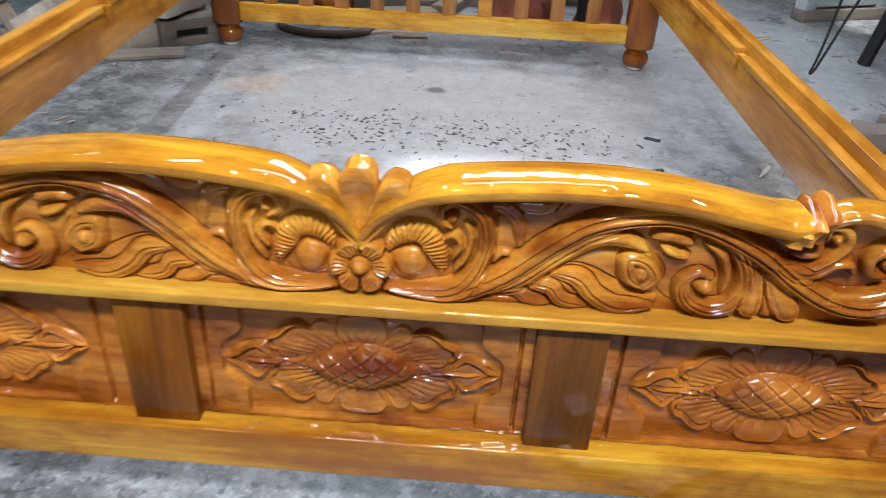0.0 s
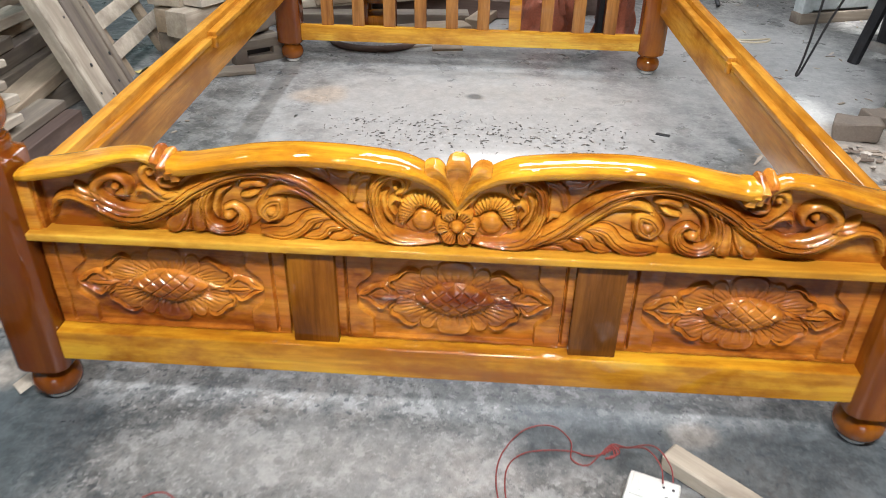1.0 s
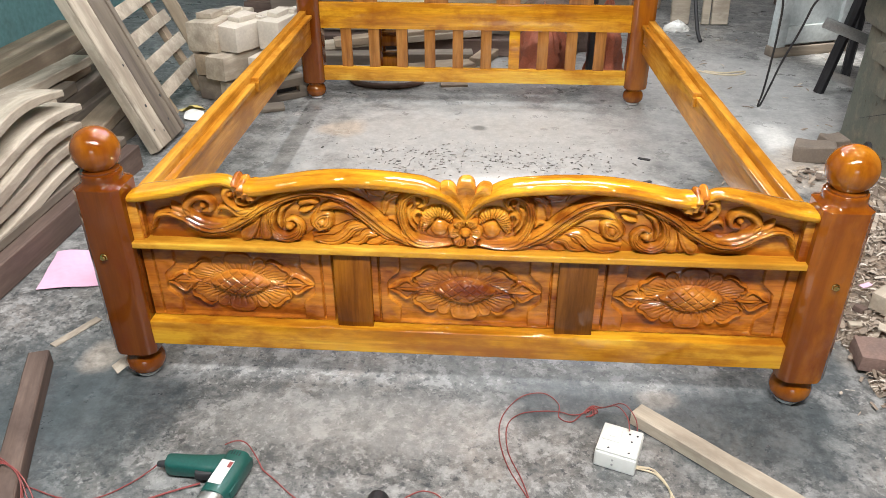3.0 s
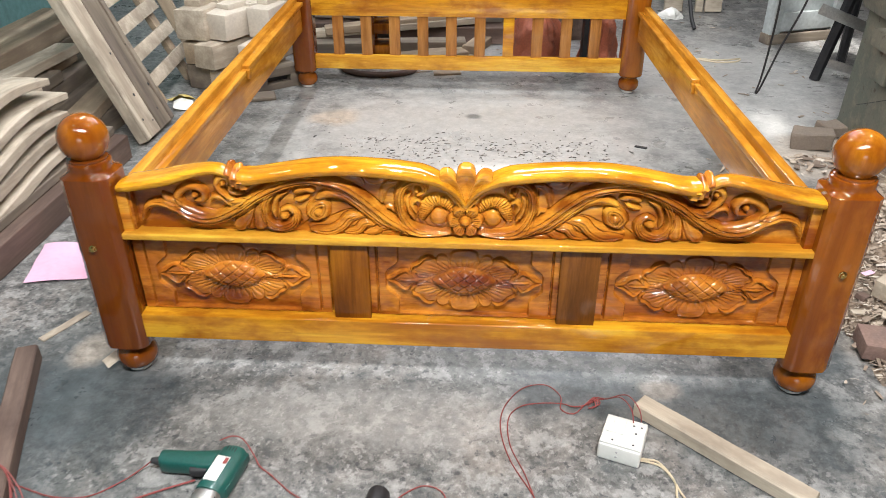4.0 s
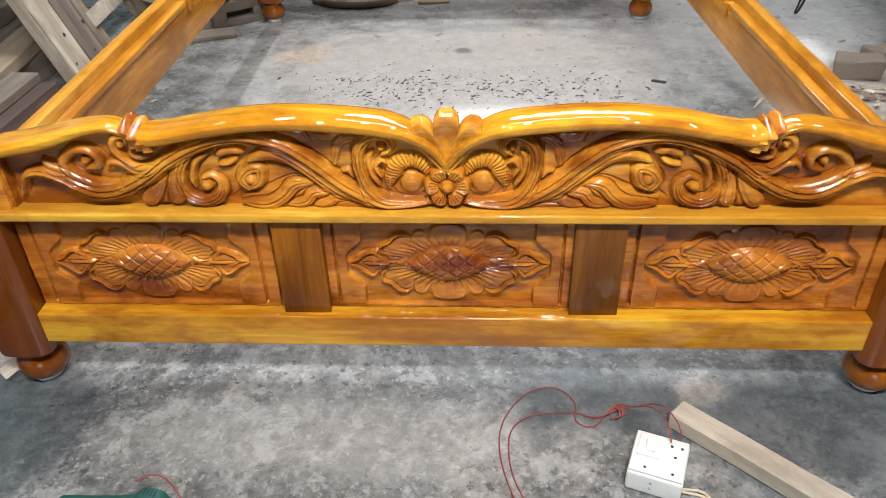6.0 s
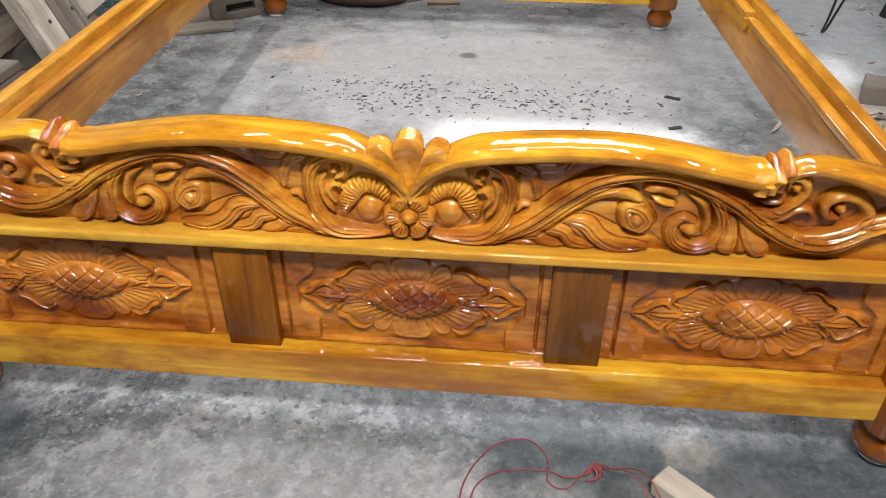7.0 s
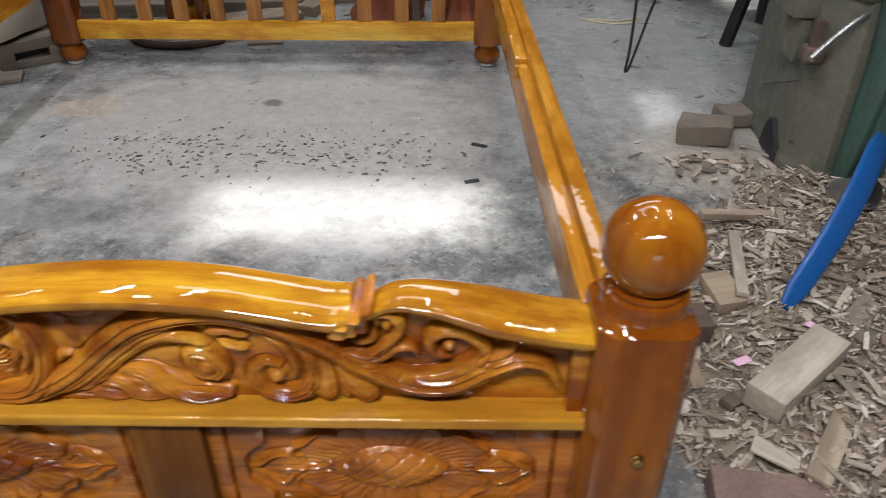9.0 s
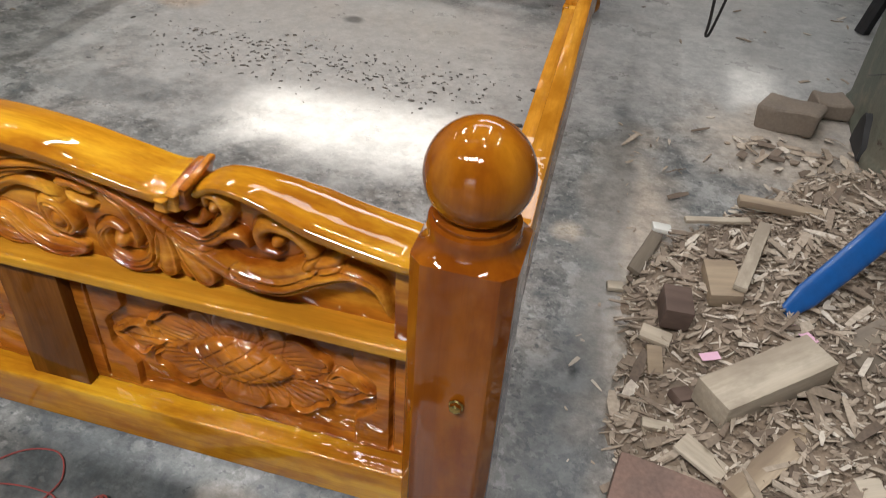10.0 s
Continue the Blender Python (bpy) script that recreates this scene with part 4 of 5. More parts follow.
# two long boards leaning on the pile, and a slatted base behind them
for i, (y, mat, lab) in enumerate(((1.60, PALE, "long pale board leaning against the pile"), (1.755, GREYWOOD, "long greyish board leaning against the pile"))):
    top = Vector((-1.455 - 0.72, y + 0.03, 1.78))
    foot_at = Vector((-1.44 + 0.01 * i, y, 0.012))
    d = (top - foot_at).normalized()
    side = Vector((0, 1, 0))
    nor = side.cross(d).normalized()
    side = d.cross(nor)
    m = Matrix.Translation((foot_at + top) / 2) @ Matrix((d, -side, -nor)).transposed().to_4x4()
    l, t = (top - foot_at).length, 0.035 + 0.015 * (1 - i)
    lean = thing("leaning_board", m, lab, "board", "boards leaning on the pile")
    part("plank", block(l, 0.145, t, (0, 0, 0), 0.004, 1, 0.003, i + 40, 8), mat, lean)
    part("edge_strip", block(l * 0.99, 0.030, 0.012, (-0.004, 0.058 if i == 0 else -0.055, -t / 2 - 0.004), 0.003, 1, 0.002, i + 44, 8), mat, lean, "proud strip along one edge")
    for k, (u, w, r) in enumerate(((-0.40, -0.025, 0.008), (-0.455, 0.02, 0.006), (-0.30, -0.04, 0.006), (-0.47, -0.05, 0.005))):
        part("knot_hole", turned([(r, 0, 0), (r * 0.8, 0.001, 0)], 10), BLACK_RUBBER, lean, "dark knot hole" if k == 0 else "", pose(u * l, w, -t / 2 - 0.0035, 180, 0, 0))

BASE = thing("slatted_base", pose(-1.53, 2.05, 0), "pale slatted bed base leaning against the timber pile", "bed base")
tilt = Matrix.Translation((0, 0, 0)) @ pose(0, 0, 0, 0, -26, 0)
for y in (0.02, 0.42):
    part("side_rail", moved(block(0.03, 0.065, 1.35, (-0.03, y, 0.675), 0.003), tilt), TAN, BASE)
for i in range(9):
    part("slat", moved(block(0.018, 0.72, 0.066, (0.0, 0.16, 0.13 + 0.136 * i), 0.003), tilt @ pose(0, 0, 0, 3, 0, 0)), PALE, BASE)
plank(1.25, 0.07, 0.04, TAN, along((-1.62, 2.78, 0.02), (-2.05, 2.62, 1.2), 90), "tan batten leaning against the pile", "batten", 0.002, 61)

# stack of pale square timbers with notched ends
st_m = pose(-1.30, 2.40, 0, 0, 0, 68)
for i, (dx, dy, z, l, w, t, rz, mat) in enumerate([
    (0.05, 0.10, 0.0, 0.42, 0.15, 0.13, 6, GREYWOOD), (0.02, -0.10, 0.0, 0.40, 0.17, 0.12, -7, PALE), (0.02, 0.11, 0.133, 0.38, 0.10, 0.115, 3, TAN),
    (0.00, -0.03, 0.133, 0.42, 0.14, 0.125, -4, PALE), (0.10, -0.19, 0.126, 0.40, 0.12, 0.12, 5, STONE_WOOD), (0.03, 0.11, 0.262, 0.40, 0.17, 0.150, 8, PALE), (0.10, -0.06, 0.266, 0.46, 0.15, 0.130, -5, STONE_WOOD), (0.20, -0.20, 0.262, 0.40, 0.12, 0.15, 4, STONE_WOOD)]):
    bm = block(l, w, t, (0, 0, t / 2), 0.010, 2, 0.010, i + 70, 5)
    if i > 4:
        bm = merge(bm, block(l * 0.30, w * 0.55, 0.034, (-l * 0.15, 0.02, t + 0.012), 0.008, 2, 0.008, i), block(l * 0.34, w * 0.35, 0.026, (l * 0.16, -0.03, t + 0.008), 0.006, 2, 0.008, i + 3), block(l * 0.12, w * 0.8, 0.02, (l * 0.02, 0, t + 0.006), 0.006, 2, 0.006, i + 5))
    solid("timber_block", bm, mat, st_m @ pose(dx, dy, z, 0, 0, rz), "pale squared timber block in a stack", "timber block", "stacked timber blocks")
SLOT = thing("slotted_block", pose(-1.065, 2.36, 0, 0, 0, 38), "grey wooden block with a dark slot on the floor", "wood block")
part("body", merge(block(0.24, 0.12, 0.035, (0, 0, 0.0175), 0.006), block(0.24, 0.12, 0.045, (0, 0, 0.088), 0.008), block(0.06, 0.12, 0.05, (-0.09, 0, 0.05), 0.004), block(0.05, 0.12, 0.05, (0.095, 0, 0.05), 0.004)), GREYWOOD, SLOT)
part("slot", block(0.13, 0.07, 0.03, (0, 0.01, 0.05), 0.002), BLACK_RUBBER, SLOT, "dark slot")
plank(0.30, 0.10, 0.02, GREYWOOD, pose(-1.16, 2.14, 0, 0, 0, 20), "flat grey offcut on the floor", "offcut", 0.002, 81)

# ---- behind the headboard ----
for i, (x, y, z, l, w, t, rx, ry, rz, mat) in enumerate([
    (-0.62, 3.05, 0.00, 1.1, 0.12, 0.06, 0, 0, 6, GREYWOOD), (-0.45, 3.32, 0.00, 1.7, 0.16, 0.10, 0, 0, -3, BROWNWOOD), (-0.60, 3.18, 0.072, 1.3, 0.09, 0.04, 0, -3, 11, PALE), (-0.20, 3.28, 0.115, 1.5, 0.10, 0.045, 0, -4, 14, TAN),
    (-0.75, 3.40, 0.150, 1.2, 0.13, 0.05, 0, 3, 3, PALE), (-0.2, 3.80, 0.0, 1.9, 0.2, 0.16, 0, 0, 5, GREYWOOD), (-0.3, 3.78, 0.165, 1.6, 0.12, 0.06, 0, -2, 9, PALE), (-0.27, 2.93, 0.0, 0.42, 0.15, 0.03, 0, 0, 24, TAN), (-0.9, 3.9, 0.0, 1.2, 0.25, 0.28, 0, 0, 12, GREYWOOD),
    (0.0, 3.12, 0.0, 0.26, 0.10, 0.05, 0, 0, 70, TAN), (-0.30, 2.66, 0.0, 0.17, 0.05, 0.012, 0, 0, 22, PALE), (-0.16, 2.62, 0.0, 0.15, 0.06, 0.012, 0, 0, 8, TAN)]):
    plank(l, w, t, mat, pose(x, y, z + abs(ry) * 0.004, rx, ry, rz), "sawn plank in a loose stack on the floor", "plank", 0.003, i + 90, "planks behind the headboard")
BOX = thing("wooden_stool", pose(-0.52, 2.78, 0), "reddish brown wooden stool with two rails", "stool")
for sx in (-1, 1):
    for sy in (-1, 1):
        part("leg", block(0.03, 0.03, 0.36, (sx * 0.065, sy * 0.065, 0.18), 0.003), POST_SHADE_STOOL, BOX)
for z in (0.10, 0.22, 0.345):
    part("rail", block(0.15, 0.15, 0.055, (0, 0, z), 0.004), STILE_BROWN, BOX)
part("seat", block(0.19, 0.19, 0.025, (0, 0, 0.3725), 0.005), POST_SHADE_STOOL, BOX)
ring = []
for i in range(25):
    a = math.pi * (0.93 + 1.14 * i / 24)
    ring.append((0.21 * math.cos(a), 0.15 * math.sin(a), 0.016))
solid("bent_rim", tube(ring, 0.016, 10, 0.02), BROWNWOOD, pose(-0.54, 2.68, 0), "dark bent wooden rim lying on the floor", "rim")


def heap_bm(w, d, h, seed, n=44, fold=0.35):
    """A crumpled soft heap, closed under."""
    rings = []
    for i in range(19):
        s = i / 18
        r = math.cos(s * math.pi / 2) ** 0.7 if s < 1 else 0.02
        ring = []
        for k in range(n):
            a = 2 * math.pi * k / n
            f = 1 + fold * noise.noise((math.cos(a) * 2.2 + seed, math.sin(a) * 2.2, s * 1.6)) + fold * 0.9 * abs(noise.noise((math.cos(a) * 5, math.sin(a) * 5 + seed, s * 5)))
            ring.append((w / 2 * max(r, 0.03) * f * math.cos(a), d / 2 * max(r, 0.03) * f * math.sin(a), h * s * (1 + 0.15 * noise.noise((a, s * 3, seed)))))
        rings.append(ring)
    return loft(rings)


solid("crumpled_cloth", heap_bm(0.30, 0.26, 0.36, 3), RED_CLOTH, pose(0.34, 2.98, 0), "crumpled orange red cloth heaped on the floor", "cloth")
solid("crumpled_cloth", heap_bm(0.20, 0.2, 0.42, 5), RED_CLOTH, pose(0.69, 2.86, 0), "crumpled orange red cloth heaped on the floor", "cloth")
for x in (0.49, 0.60):
    solid("grey_post", block(0.028, 0.05, 0.62, (0, 0, 0.31), 0.003), GREYWOOD if x < 0.5 else BLACK_STEEL, pose(x, 2.78, 0, 0, 0, 10), "narrow dark upright post behind the headboard", "post", "dark posts")
solid("sack", heap_bm(0.5, 0.4, 0.42, 8, fold=0.2), BROWNWOOD, pose(0.42, 3.45, 0), "dark brown sack standing on the floor", "sack")
solid("crate", merge(block(0.8, 0.4, 0.5, (0, 0, 0.25), 0.01), block(0.84, 0.03, 0.08, (0, -0.21, 0.12), 0.004), block(0.84, 0.03, 0.08, (0, -0.21, 0.38), 0.004)), BROWNWOOD, pose(-1.35, 4.2, 0, 0, 0, 8), "dark wooden crate standing on the floor", "crate")

# ---- far side by the wall ----
CAB = thing("painted_shutter", pose(2.03, 3.42, 0, 0, 0, 20), "pale grey painted wooden shutter leaning upright", "shutter")
part("panel", block(0.52, 0.05, 1.1, (0, 0.02, 0.55), 0.004), GREY_PAINT, CAB)
for x in (-0.225, 0.225):
    part("stile", block(0.07, 0.03, 1.1, (x, -0.018, 0.55), 0.004), GREY_PAINT, CAB)
part("bottom_rail", block(0.38, 0.03, 0.11, (0, -0.018, 0.13), 0.004), GREY_PAINT, CAB)
part("plinth", block(0.54, 0.09, 0.06, (0, 0.0, 0.03), 0.004), GREYWOOD, CAB)
for x, w, rz in ((1.38, 0.13, 4), (1.56, 0.055, -3), (1.66, 0.12, 2)):
    solid("standing_board", moved(block(w, 0.03, 1.3, (0, 0, 0.65), 0.004, 1, 0.003, int(x * 10), 4), pose(0, 0, 0, -10, 0, 0)), PALE, pose(x, 4.12, 0.003, 0, 0, rz), "pale board standing against other timber", "board", "boards standing upright")
for i, (x, w, h, mat) in enumerate(((0.95, 0.3, 0.7, GREYWOOD), (2.7, 0.9, 0.9, BROWNWOOD), (1.2, 0.25, 1.1, TAN))):
    solid("timber_stack", merge(block(w, 0.25, h, (0, 0, h / 2), 0.01, 1, 0.008, i, 4), block(w * 0.3, 0.05, h * 0.9, (w * 0.2, -0.15, h * 0.45), 0.004)), mat, pose(x, 4.7, 0), "rough timber stacked against the far wall", "timber stack", "timber by the far wall")
solid("rag", heap_bm(0.16, 0.12, 0.07, 11), WHITE_PLASTIC, pose(1.33, 3.95, 0), "white crumpled rag on the floor", "rag")

# steel stand
STAND = thing("steel_stand", pose(1.94, 2.68, 0), "black steel stand with flat cross bars", "stand")
part("leg", tube([(-0.10, -0.05, 0.0), (-0.02, -0.05, 0.42), (0.05, -0.05, 0.85)], 0.030, 8, 0.1), BLACK_STEEL, STAND)
part("leg", tube([(0.13, 0.20, 0.0), (0.12, 0.18, 0.42), (0.10, 0.15, 0.85)], 0.026, 8, 0.1), BLACK_STEEL, STAND)
part("leg", tube([(0.22, -0.16, 0.0), (0.18, -0.13, 0.42), (0.12, -0.08, 0.85)], 0.026, 8, 0.1), BLACK_STEEL, STAND)
part("cross_bar", moved(block(0.30, 0.016, 0.055, (0, 0, 0), 0.003), pose(-0.02, -0.085, 0.33, 0, 18, -18)), STEEL, STAND, "grey flat bar")
part("cross_bar", moved(block(0.26, 0.016, 0.045, (0, 0, 0), 0.003), pose(0.04, -0.10, 0.075, 0, 12, -24)), STEEL, STAND, "grey flat bar")
part("top_plate", block(0.34, 0.34, 0.02, (0.06, 0.03, 0.86), 0.004), BLACK_STEEL, STAND)

# hanging cable with its loop
solid("hanging_cable", tube([(1.090, 1.36, 3.38), (1.100, 1.40, 1.1), (1.145, 1.48, 0.66), (1.169, 1.554, 0.445), (1.181, 1.610, 0.310), (1.182, 1.634, 0.262), (1.187, 1.638, 0.254), (1.193, 1.630, 0.272), (1.206, 1.596, 0.375), (1.217, 1.561, 0.475), (1.255, 1.50, 0.68), (1.310, 1.42, 1.1), (1.390, 1.36, 3.38)], 0.0042, 6, 0.02), BLACK_RUBBER, pose(0, 0, 0), "thin black cable hanging in a loop from the roof", "cable")
solid("loose_cord", tube([(1.25, 2.99, 0.004), (1.30, 2.95, 0.004), (1.36, 2.915, 0.004), (1.44, 2.905, 0.004), (1.51, 2.93, 0.004), (1.54, 2.98, 0.004), (1.48, 2.96, 0.005), (1.40, 2.945, 0.004), (1.30, 2.975, 0.004)], 0.005, 6, 0.02), CREAM_WIRE, pose(0, 0, 0), "pale cord lying loosely on the floor", "cord")
solid("hose", tube([(1.42, 3.62, 0.01), (1.40, 3.70, 0.10), (1.37, 3.86, 0.45), (1.36, 3.95, 1.0)], 0.013, 8, 0.03), BLACK_RUBBER, pose(0, 0, 0), "dark hose hanging down to the floor", "hose")

# ---- old machine with a cast pedestal ----
MACH = thing("saw_machine", pose(1.680, 1.50, 0), "old olive green cast iron saw machine with chipped paint", "machine")


def prism(pts, levels, bevel=0.010):
    """An upright casting over a floor plan, drawn in or out level by level."""
    cx, cy = sum(p[0] for p in pts) / len(pts), sum(p[1] for p in pts) / len(pts)
    bm = loft([[(cx + (x - cx) * k, cy + (y - cy) * k, z) for x, y in pts] for k, z in levels])
    bmesh.ops.bevel(bm, geom=bm.edges[:], offset=bevel, segments=2, profile=0.6, affect="EDGES")
    return bm


PLAN = ((-0.010, 0.0), (0.055, -0.145), (0.190, -0.105), (0.30, 0.08), (0.26, 0.42), (0.005, 0.43))
body = part("pedestal", prism(PLAN, ((1.05, 0.0), (1.05, 0.03), (1.0, 0.045), (0.985, 0.30), (0.97, 0.42), (0.97, 0.56))), MACHINE_PAINT, MACH)
part("upper_box", prism(((-0.045, 0.02), (0.035, -0.165), (0.22, -0.12), (0.33, 0.08), (0.28, 0.44), (-0.03, 0.44)), ((0.94, 0.55), (1.0, 0.585), (1.0, 0.80))), MACHINE_PAINT, MACH)
part("bracket", merge(block(0.085, 0.15, 0.07, (-0.030, 0.10, 0.49), 0.010, 2, 0.004, 3, 3), block(0.035, 0.12, 0.16, (-0.022, 0.10, 0.40), 0.008, 2, 0.004, 4, 3)), MACHINE_PAINT, MACH, "rusty cast bracket")
part("lug", merge(block(0.06, 0.05, 0.05, (-0.02, -0.035, 0.375), 0.012, 3), block(0.03, 0.03, 0.10, (-0.018, -0.035, 0.42), 0.008, 2)), BROWNWOOD, MACH, "rusty lug")
bm = loft([[(x, 0.150, 0.012), (x, 0.146, 0.050), (x, 0.132, 0.092), (x, 0.110, 0.118), (x, 0.086, 0.112), (x, 0.060, 0.080), (x, 0.030, 0.052), (x, 0.022, 0.010)] for x in (-0.024, 0.03)])
part("access_hole", bm, BLACK_RUBBER, body, "dark broken access hole")
part("seam", moved(block(0.004, 0.26, 0.003, (0, 0, 0), 0.001), pose(-0.016, 0.13, 0.225, -24, 0, 0)), BLACK_STEEL, body, "dark seam")
part("guard_column", moved(turned([(0.080, 0.0, 0), (0.080, 0.02, 0), (0.068, 0.05, 0), (0.065, 0.40, 0), (0.085, 0.62, 0), (0.085, 0.8, 0)], 28), pose(0.150, -0.150, 0)), TEAL_PAINT, MACH, "rounded teal guard")
part("guard_rib", moved(block(0.025, 0.05, 0.55, (0, 0, 0.275), 0.008, 2), pose(0.085, -0.185, 0.02, 6, 0, 20)), TEAL_PAINT, MACH)
# out of view; widened so that its shadow darkens the floor beside the machine
part("table", block(0.62, 0.80, 0.05, (0.14, 0.37, 0.83), 0.008), STEEL, MACH, "unseen steel table top, extended to shade the floor")
part("feed_rod", tube([(-0.10, -0.20, 0.42), (0.02, -0.14, 0.50), (0.22, -0.06, 0.60)], 0.009, 8, 0.05), STEEL, MACH, "bright steel rod")
# added black box: stands for the deep shadow under the machine table
part("motor", block(0.42, 0.40, 0.62, (0.52, 0.12, 0.31), 0.02, 2), BLACK_STEEL, MACH, "black box in place of the deep shade under the table")
# made-up black body that fills the dark void behind the machine
solid("tool_cabinet", merge(block(0.8, 0.5, 0.9, (0, 0, 0.45), 0.01), block(0.76, 0.02, 0.40, (0, -0.26, 0.66), 0.005), block(0.76, 0.02, 0.38, (0, -0.26, 0.22), 0.005)), BLACK_STEEL, pose(2.62, 1.95, 0, 0, 0, -18), "black box filling the dark void behind the machine", "cabinet")
for i, (x, y, z, rz, mat) in enumerate(((1.485, 1.690, 0, -16, STONE_BLOCK), (1.615, 1.815, 0, 10, STONE_BLOCK))):
    solid("brick", block(0.165 - 0.06 * i, 0.12 - 0.03 * i, 0.075 - 0.01 * i, (0, 0, 0.0375 - 0.005 * i), 0.014, 3, 0.016, i, 6), mat, pose(x, y, z, 0, 0, rz), "dusty grey brick lying beside the machine", "brick", "bricks by the machine")

# ---- shavings and offcuts ----
def chip_mesh(name, count, place, size, seed):
    """Many thin wood flakes as one mesh; place gives a spot and the ground's height there."""
    r = random.Random(seed)
    verts, faces = [], []
    for _ in range(count):
        x, y, z = place(r)
        l, w, t = size(r)
        m = pose(x, y, z + t * 0.5 + 0.002 + 0.10 * l * (z > 0), r.gauss(0, 17) if z else 0, r.gauss(0, 12) if z else 0, r.gauss(35, 55))
        bend = r.uniform(-0.3, 0.6) * l
        k = len(verts)
        n = 3
        for i in range(n):
            s = i / (n - 1) - 0.5
            ww = w * (1 - 1.5 * abs(s) * r.random() ** 1.5)
            for dy, dz in ((-ww / 2, -t / 2), (ww / 2, -t / 2), (ww / 2, t / 2), (-ww / 2, t / 2)):
                verts.append(m @ Vector((s * l, dy, dz + bend * (0.25 - s * s) * 0.5)))
        for i in range(n - 1):
            a, b = k + 4 * i, k + 4 * i + 4
            for j in range(4):
                faces.append((a + j, a + (j + 1) % 4, b + (j + 1) % 4, b + j))
        faces += [(k + 3, k + 2, k + 1, k), (k + 4 * n - 4, k + 4 * n - 3, k + 4 * n - 2, k + 4 * n - 1)]
    me = bpy.data.meshes.new(name)
    me.from_pydata(verts, [], faces)
    return me


def chip_material(name, stops):
    m, n, l, b = material(name, 0.8)
    g = n.new("ShaderNodeNewGeometry")
    col = ramp(n, l, g.outputs["Random Per Island"], stops)
    fine = noise_tex(n, l, coords(n, l, (60, 60, 60)), 2.0, 4)
    col = mix(n, l, 0.4, col, ramp(n, l, fine, [(0.3, grey(0.3)), (0.7, grey(0.75))]), "OVERLAY")
    l.new(col, b.inputs["Base Color"])
    bump(n, l, b, fine, 0.3, 0.001)
    return m


SHAVING = chip_material("wood_shavings", [(0.0, (0.11, 0.080, 0.060)), (0.22, (0.23, 0.178, 0.135)), (0.55, (0.33, 0.268, 0.208)), (0.82, (0.42, 0.355, 0.285)), (0.96, (0.56, 0.50, 0.43))])
DEBRIS = chip_material("dark_debris", [(0.0, (0.055, 0.052, 0.048)), (0.6, (0.12, 0.11, 0.10)), (1.0, (0.22, 0.20, 0.18))])
SAWDUST = plain("sawdust", (0.26, 0.20, 0.148), 0.95, 0, 0.5, 12.0, 0.0, 0.6)


def heap_height(x, y):
    """Height of the shavings heap: nothing past its ragged edge."""
    x += 0.020 + 0.045 * y
    far_y = max(0, y - 0.80)
    edge = 1.130 + 0.035 * noise.noise((y * 4, 3.0, 0)) + 0.03 * noise.noise((y * 13, 4.0, 0)) + 0.55 * far_y + 0.55 * far_y * far_y
    far = 1.50 + 0.10 * noise.noise((x * 5, 7.0, 0)) + 0.1 * (x - 1.4)
    near = y + 0.62 + 0.16 * noise.noise((x * 3, 11.0, 0)) + 0.25 * (x - 1.6)
    side = 2.45 - x + 0.18 * noise.noise((y * 3, 5.0, 0)) - 0.25 * abs(y - 0.4)
    k = min(x - edge, far - y, near, side)
    return 0.0 if k < 0 else min(1, k / 0.30) ** 0.8 * (0.055 + 0.035 * noise.noise((x * 5, y * 5, 1)) + 0.022 * noise.noise((x * 14, y * 14, 2)))


def heap_sheet():
    xs, ys = np.arange(0.95, 2.70, 0.025), np.arange(-0.8, 1.5, 0.025)
    X, Y = np.meshgrid(xs, ys)
    H = np.vectorize(heap_height)(X, Y)
    bm = sheet(X, H - 0.002, Y, (H > 0) | (np.roll(H, 1, 1) > 0) | (np.roll(H, -1, 0) > 0))
    for v in bm.verts:
        v.co = (v.co.x, v.co.y, v.co.z)
    bmesh.ops.recalc_face_normals(bm, faces=bm.faces)
    return bm


ob = part("sawdust", heap_sheet(), SAWDUST)
tagged(ob, "heap of brown sawdust under wood shavings", "sawdust", kind="stuff")


def heap_spot(r):
    while True:
        x, y = r.uniform(1.00, 2.6), r.uniform(-0.75, 1.45)
        h = heap_height(x, y)
        if h > 0 or r.random() < 0.02:
            return x, y, h + r.uniform(0, 0.012)


def heap_size(r):
    kind = r.random()
    if kind < 0.70:
        l = 0.005 + r.expovariate(1 / 0.008)
        return min(l, 0.04), min(l * 0.5, r.uniform(0.0015, 0.006)), r.uniform(0.0005, 0.0013)
    if kind < 0.965:
        l = r.uniform(0.014, 0.042)
        return l, r.uniform(0.003, 0.012), r.uniform(0.0008, 0.0018)
    l = r.uniform(0.035, 0.09)
    return l, r.uniform(0.005, 0.022), r.uniform(0.001, 0.003)


me = chip_mesh("wood_shavings", 22000, heap_spot, heap_size, 5)
me.materials.append(SHAVING)
tagged(new("wood_shavings", me), "loose pale and brown wood shavings in a heap", "wood shavings", kind="stuff")
me = chip_mesh("wood_flakes", 46, lambda r: (r.gauss(1.49, 0.08), r.gauss(1.50, 0.06), 0.004), lambda r: (r.uniform(0.015, 0.06), r.uniform(0.008, 0.026), r.uniform(0.001, 0.004)), 15)
me.materials.append(SHAVING)
tagged(new("wood_flakes", me), "broad pale wood flakes scattered beside the machine", "wood flakes", kind="stuff")


def bed_spot(r):
    return r.uniform(-0.72, 0.76) * (0.5 + 0.5 * r.random()), 1.60 + r.gauss(0, 0.09) - 0.12 * r.random() ** 3, 0.0


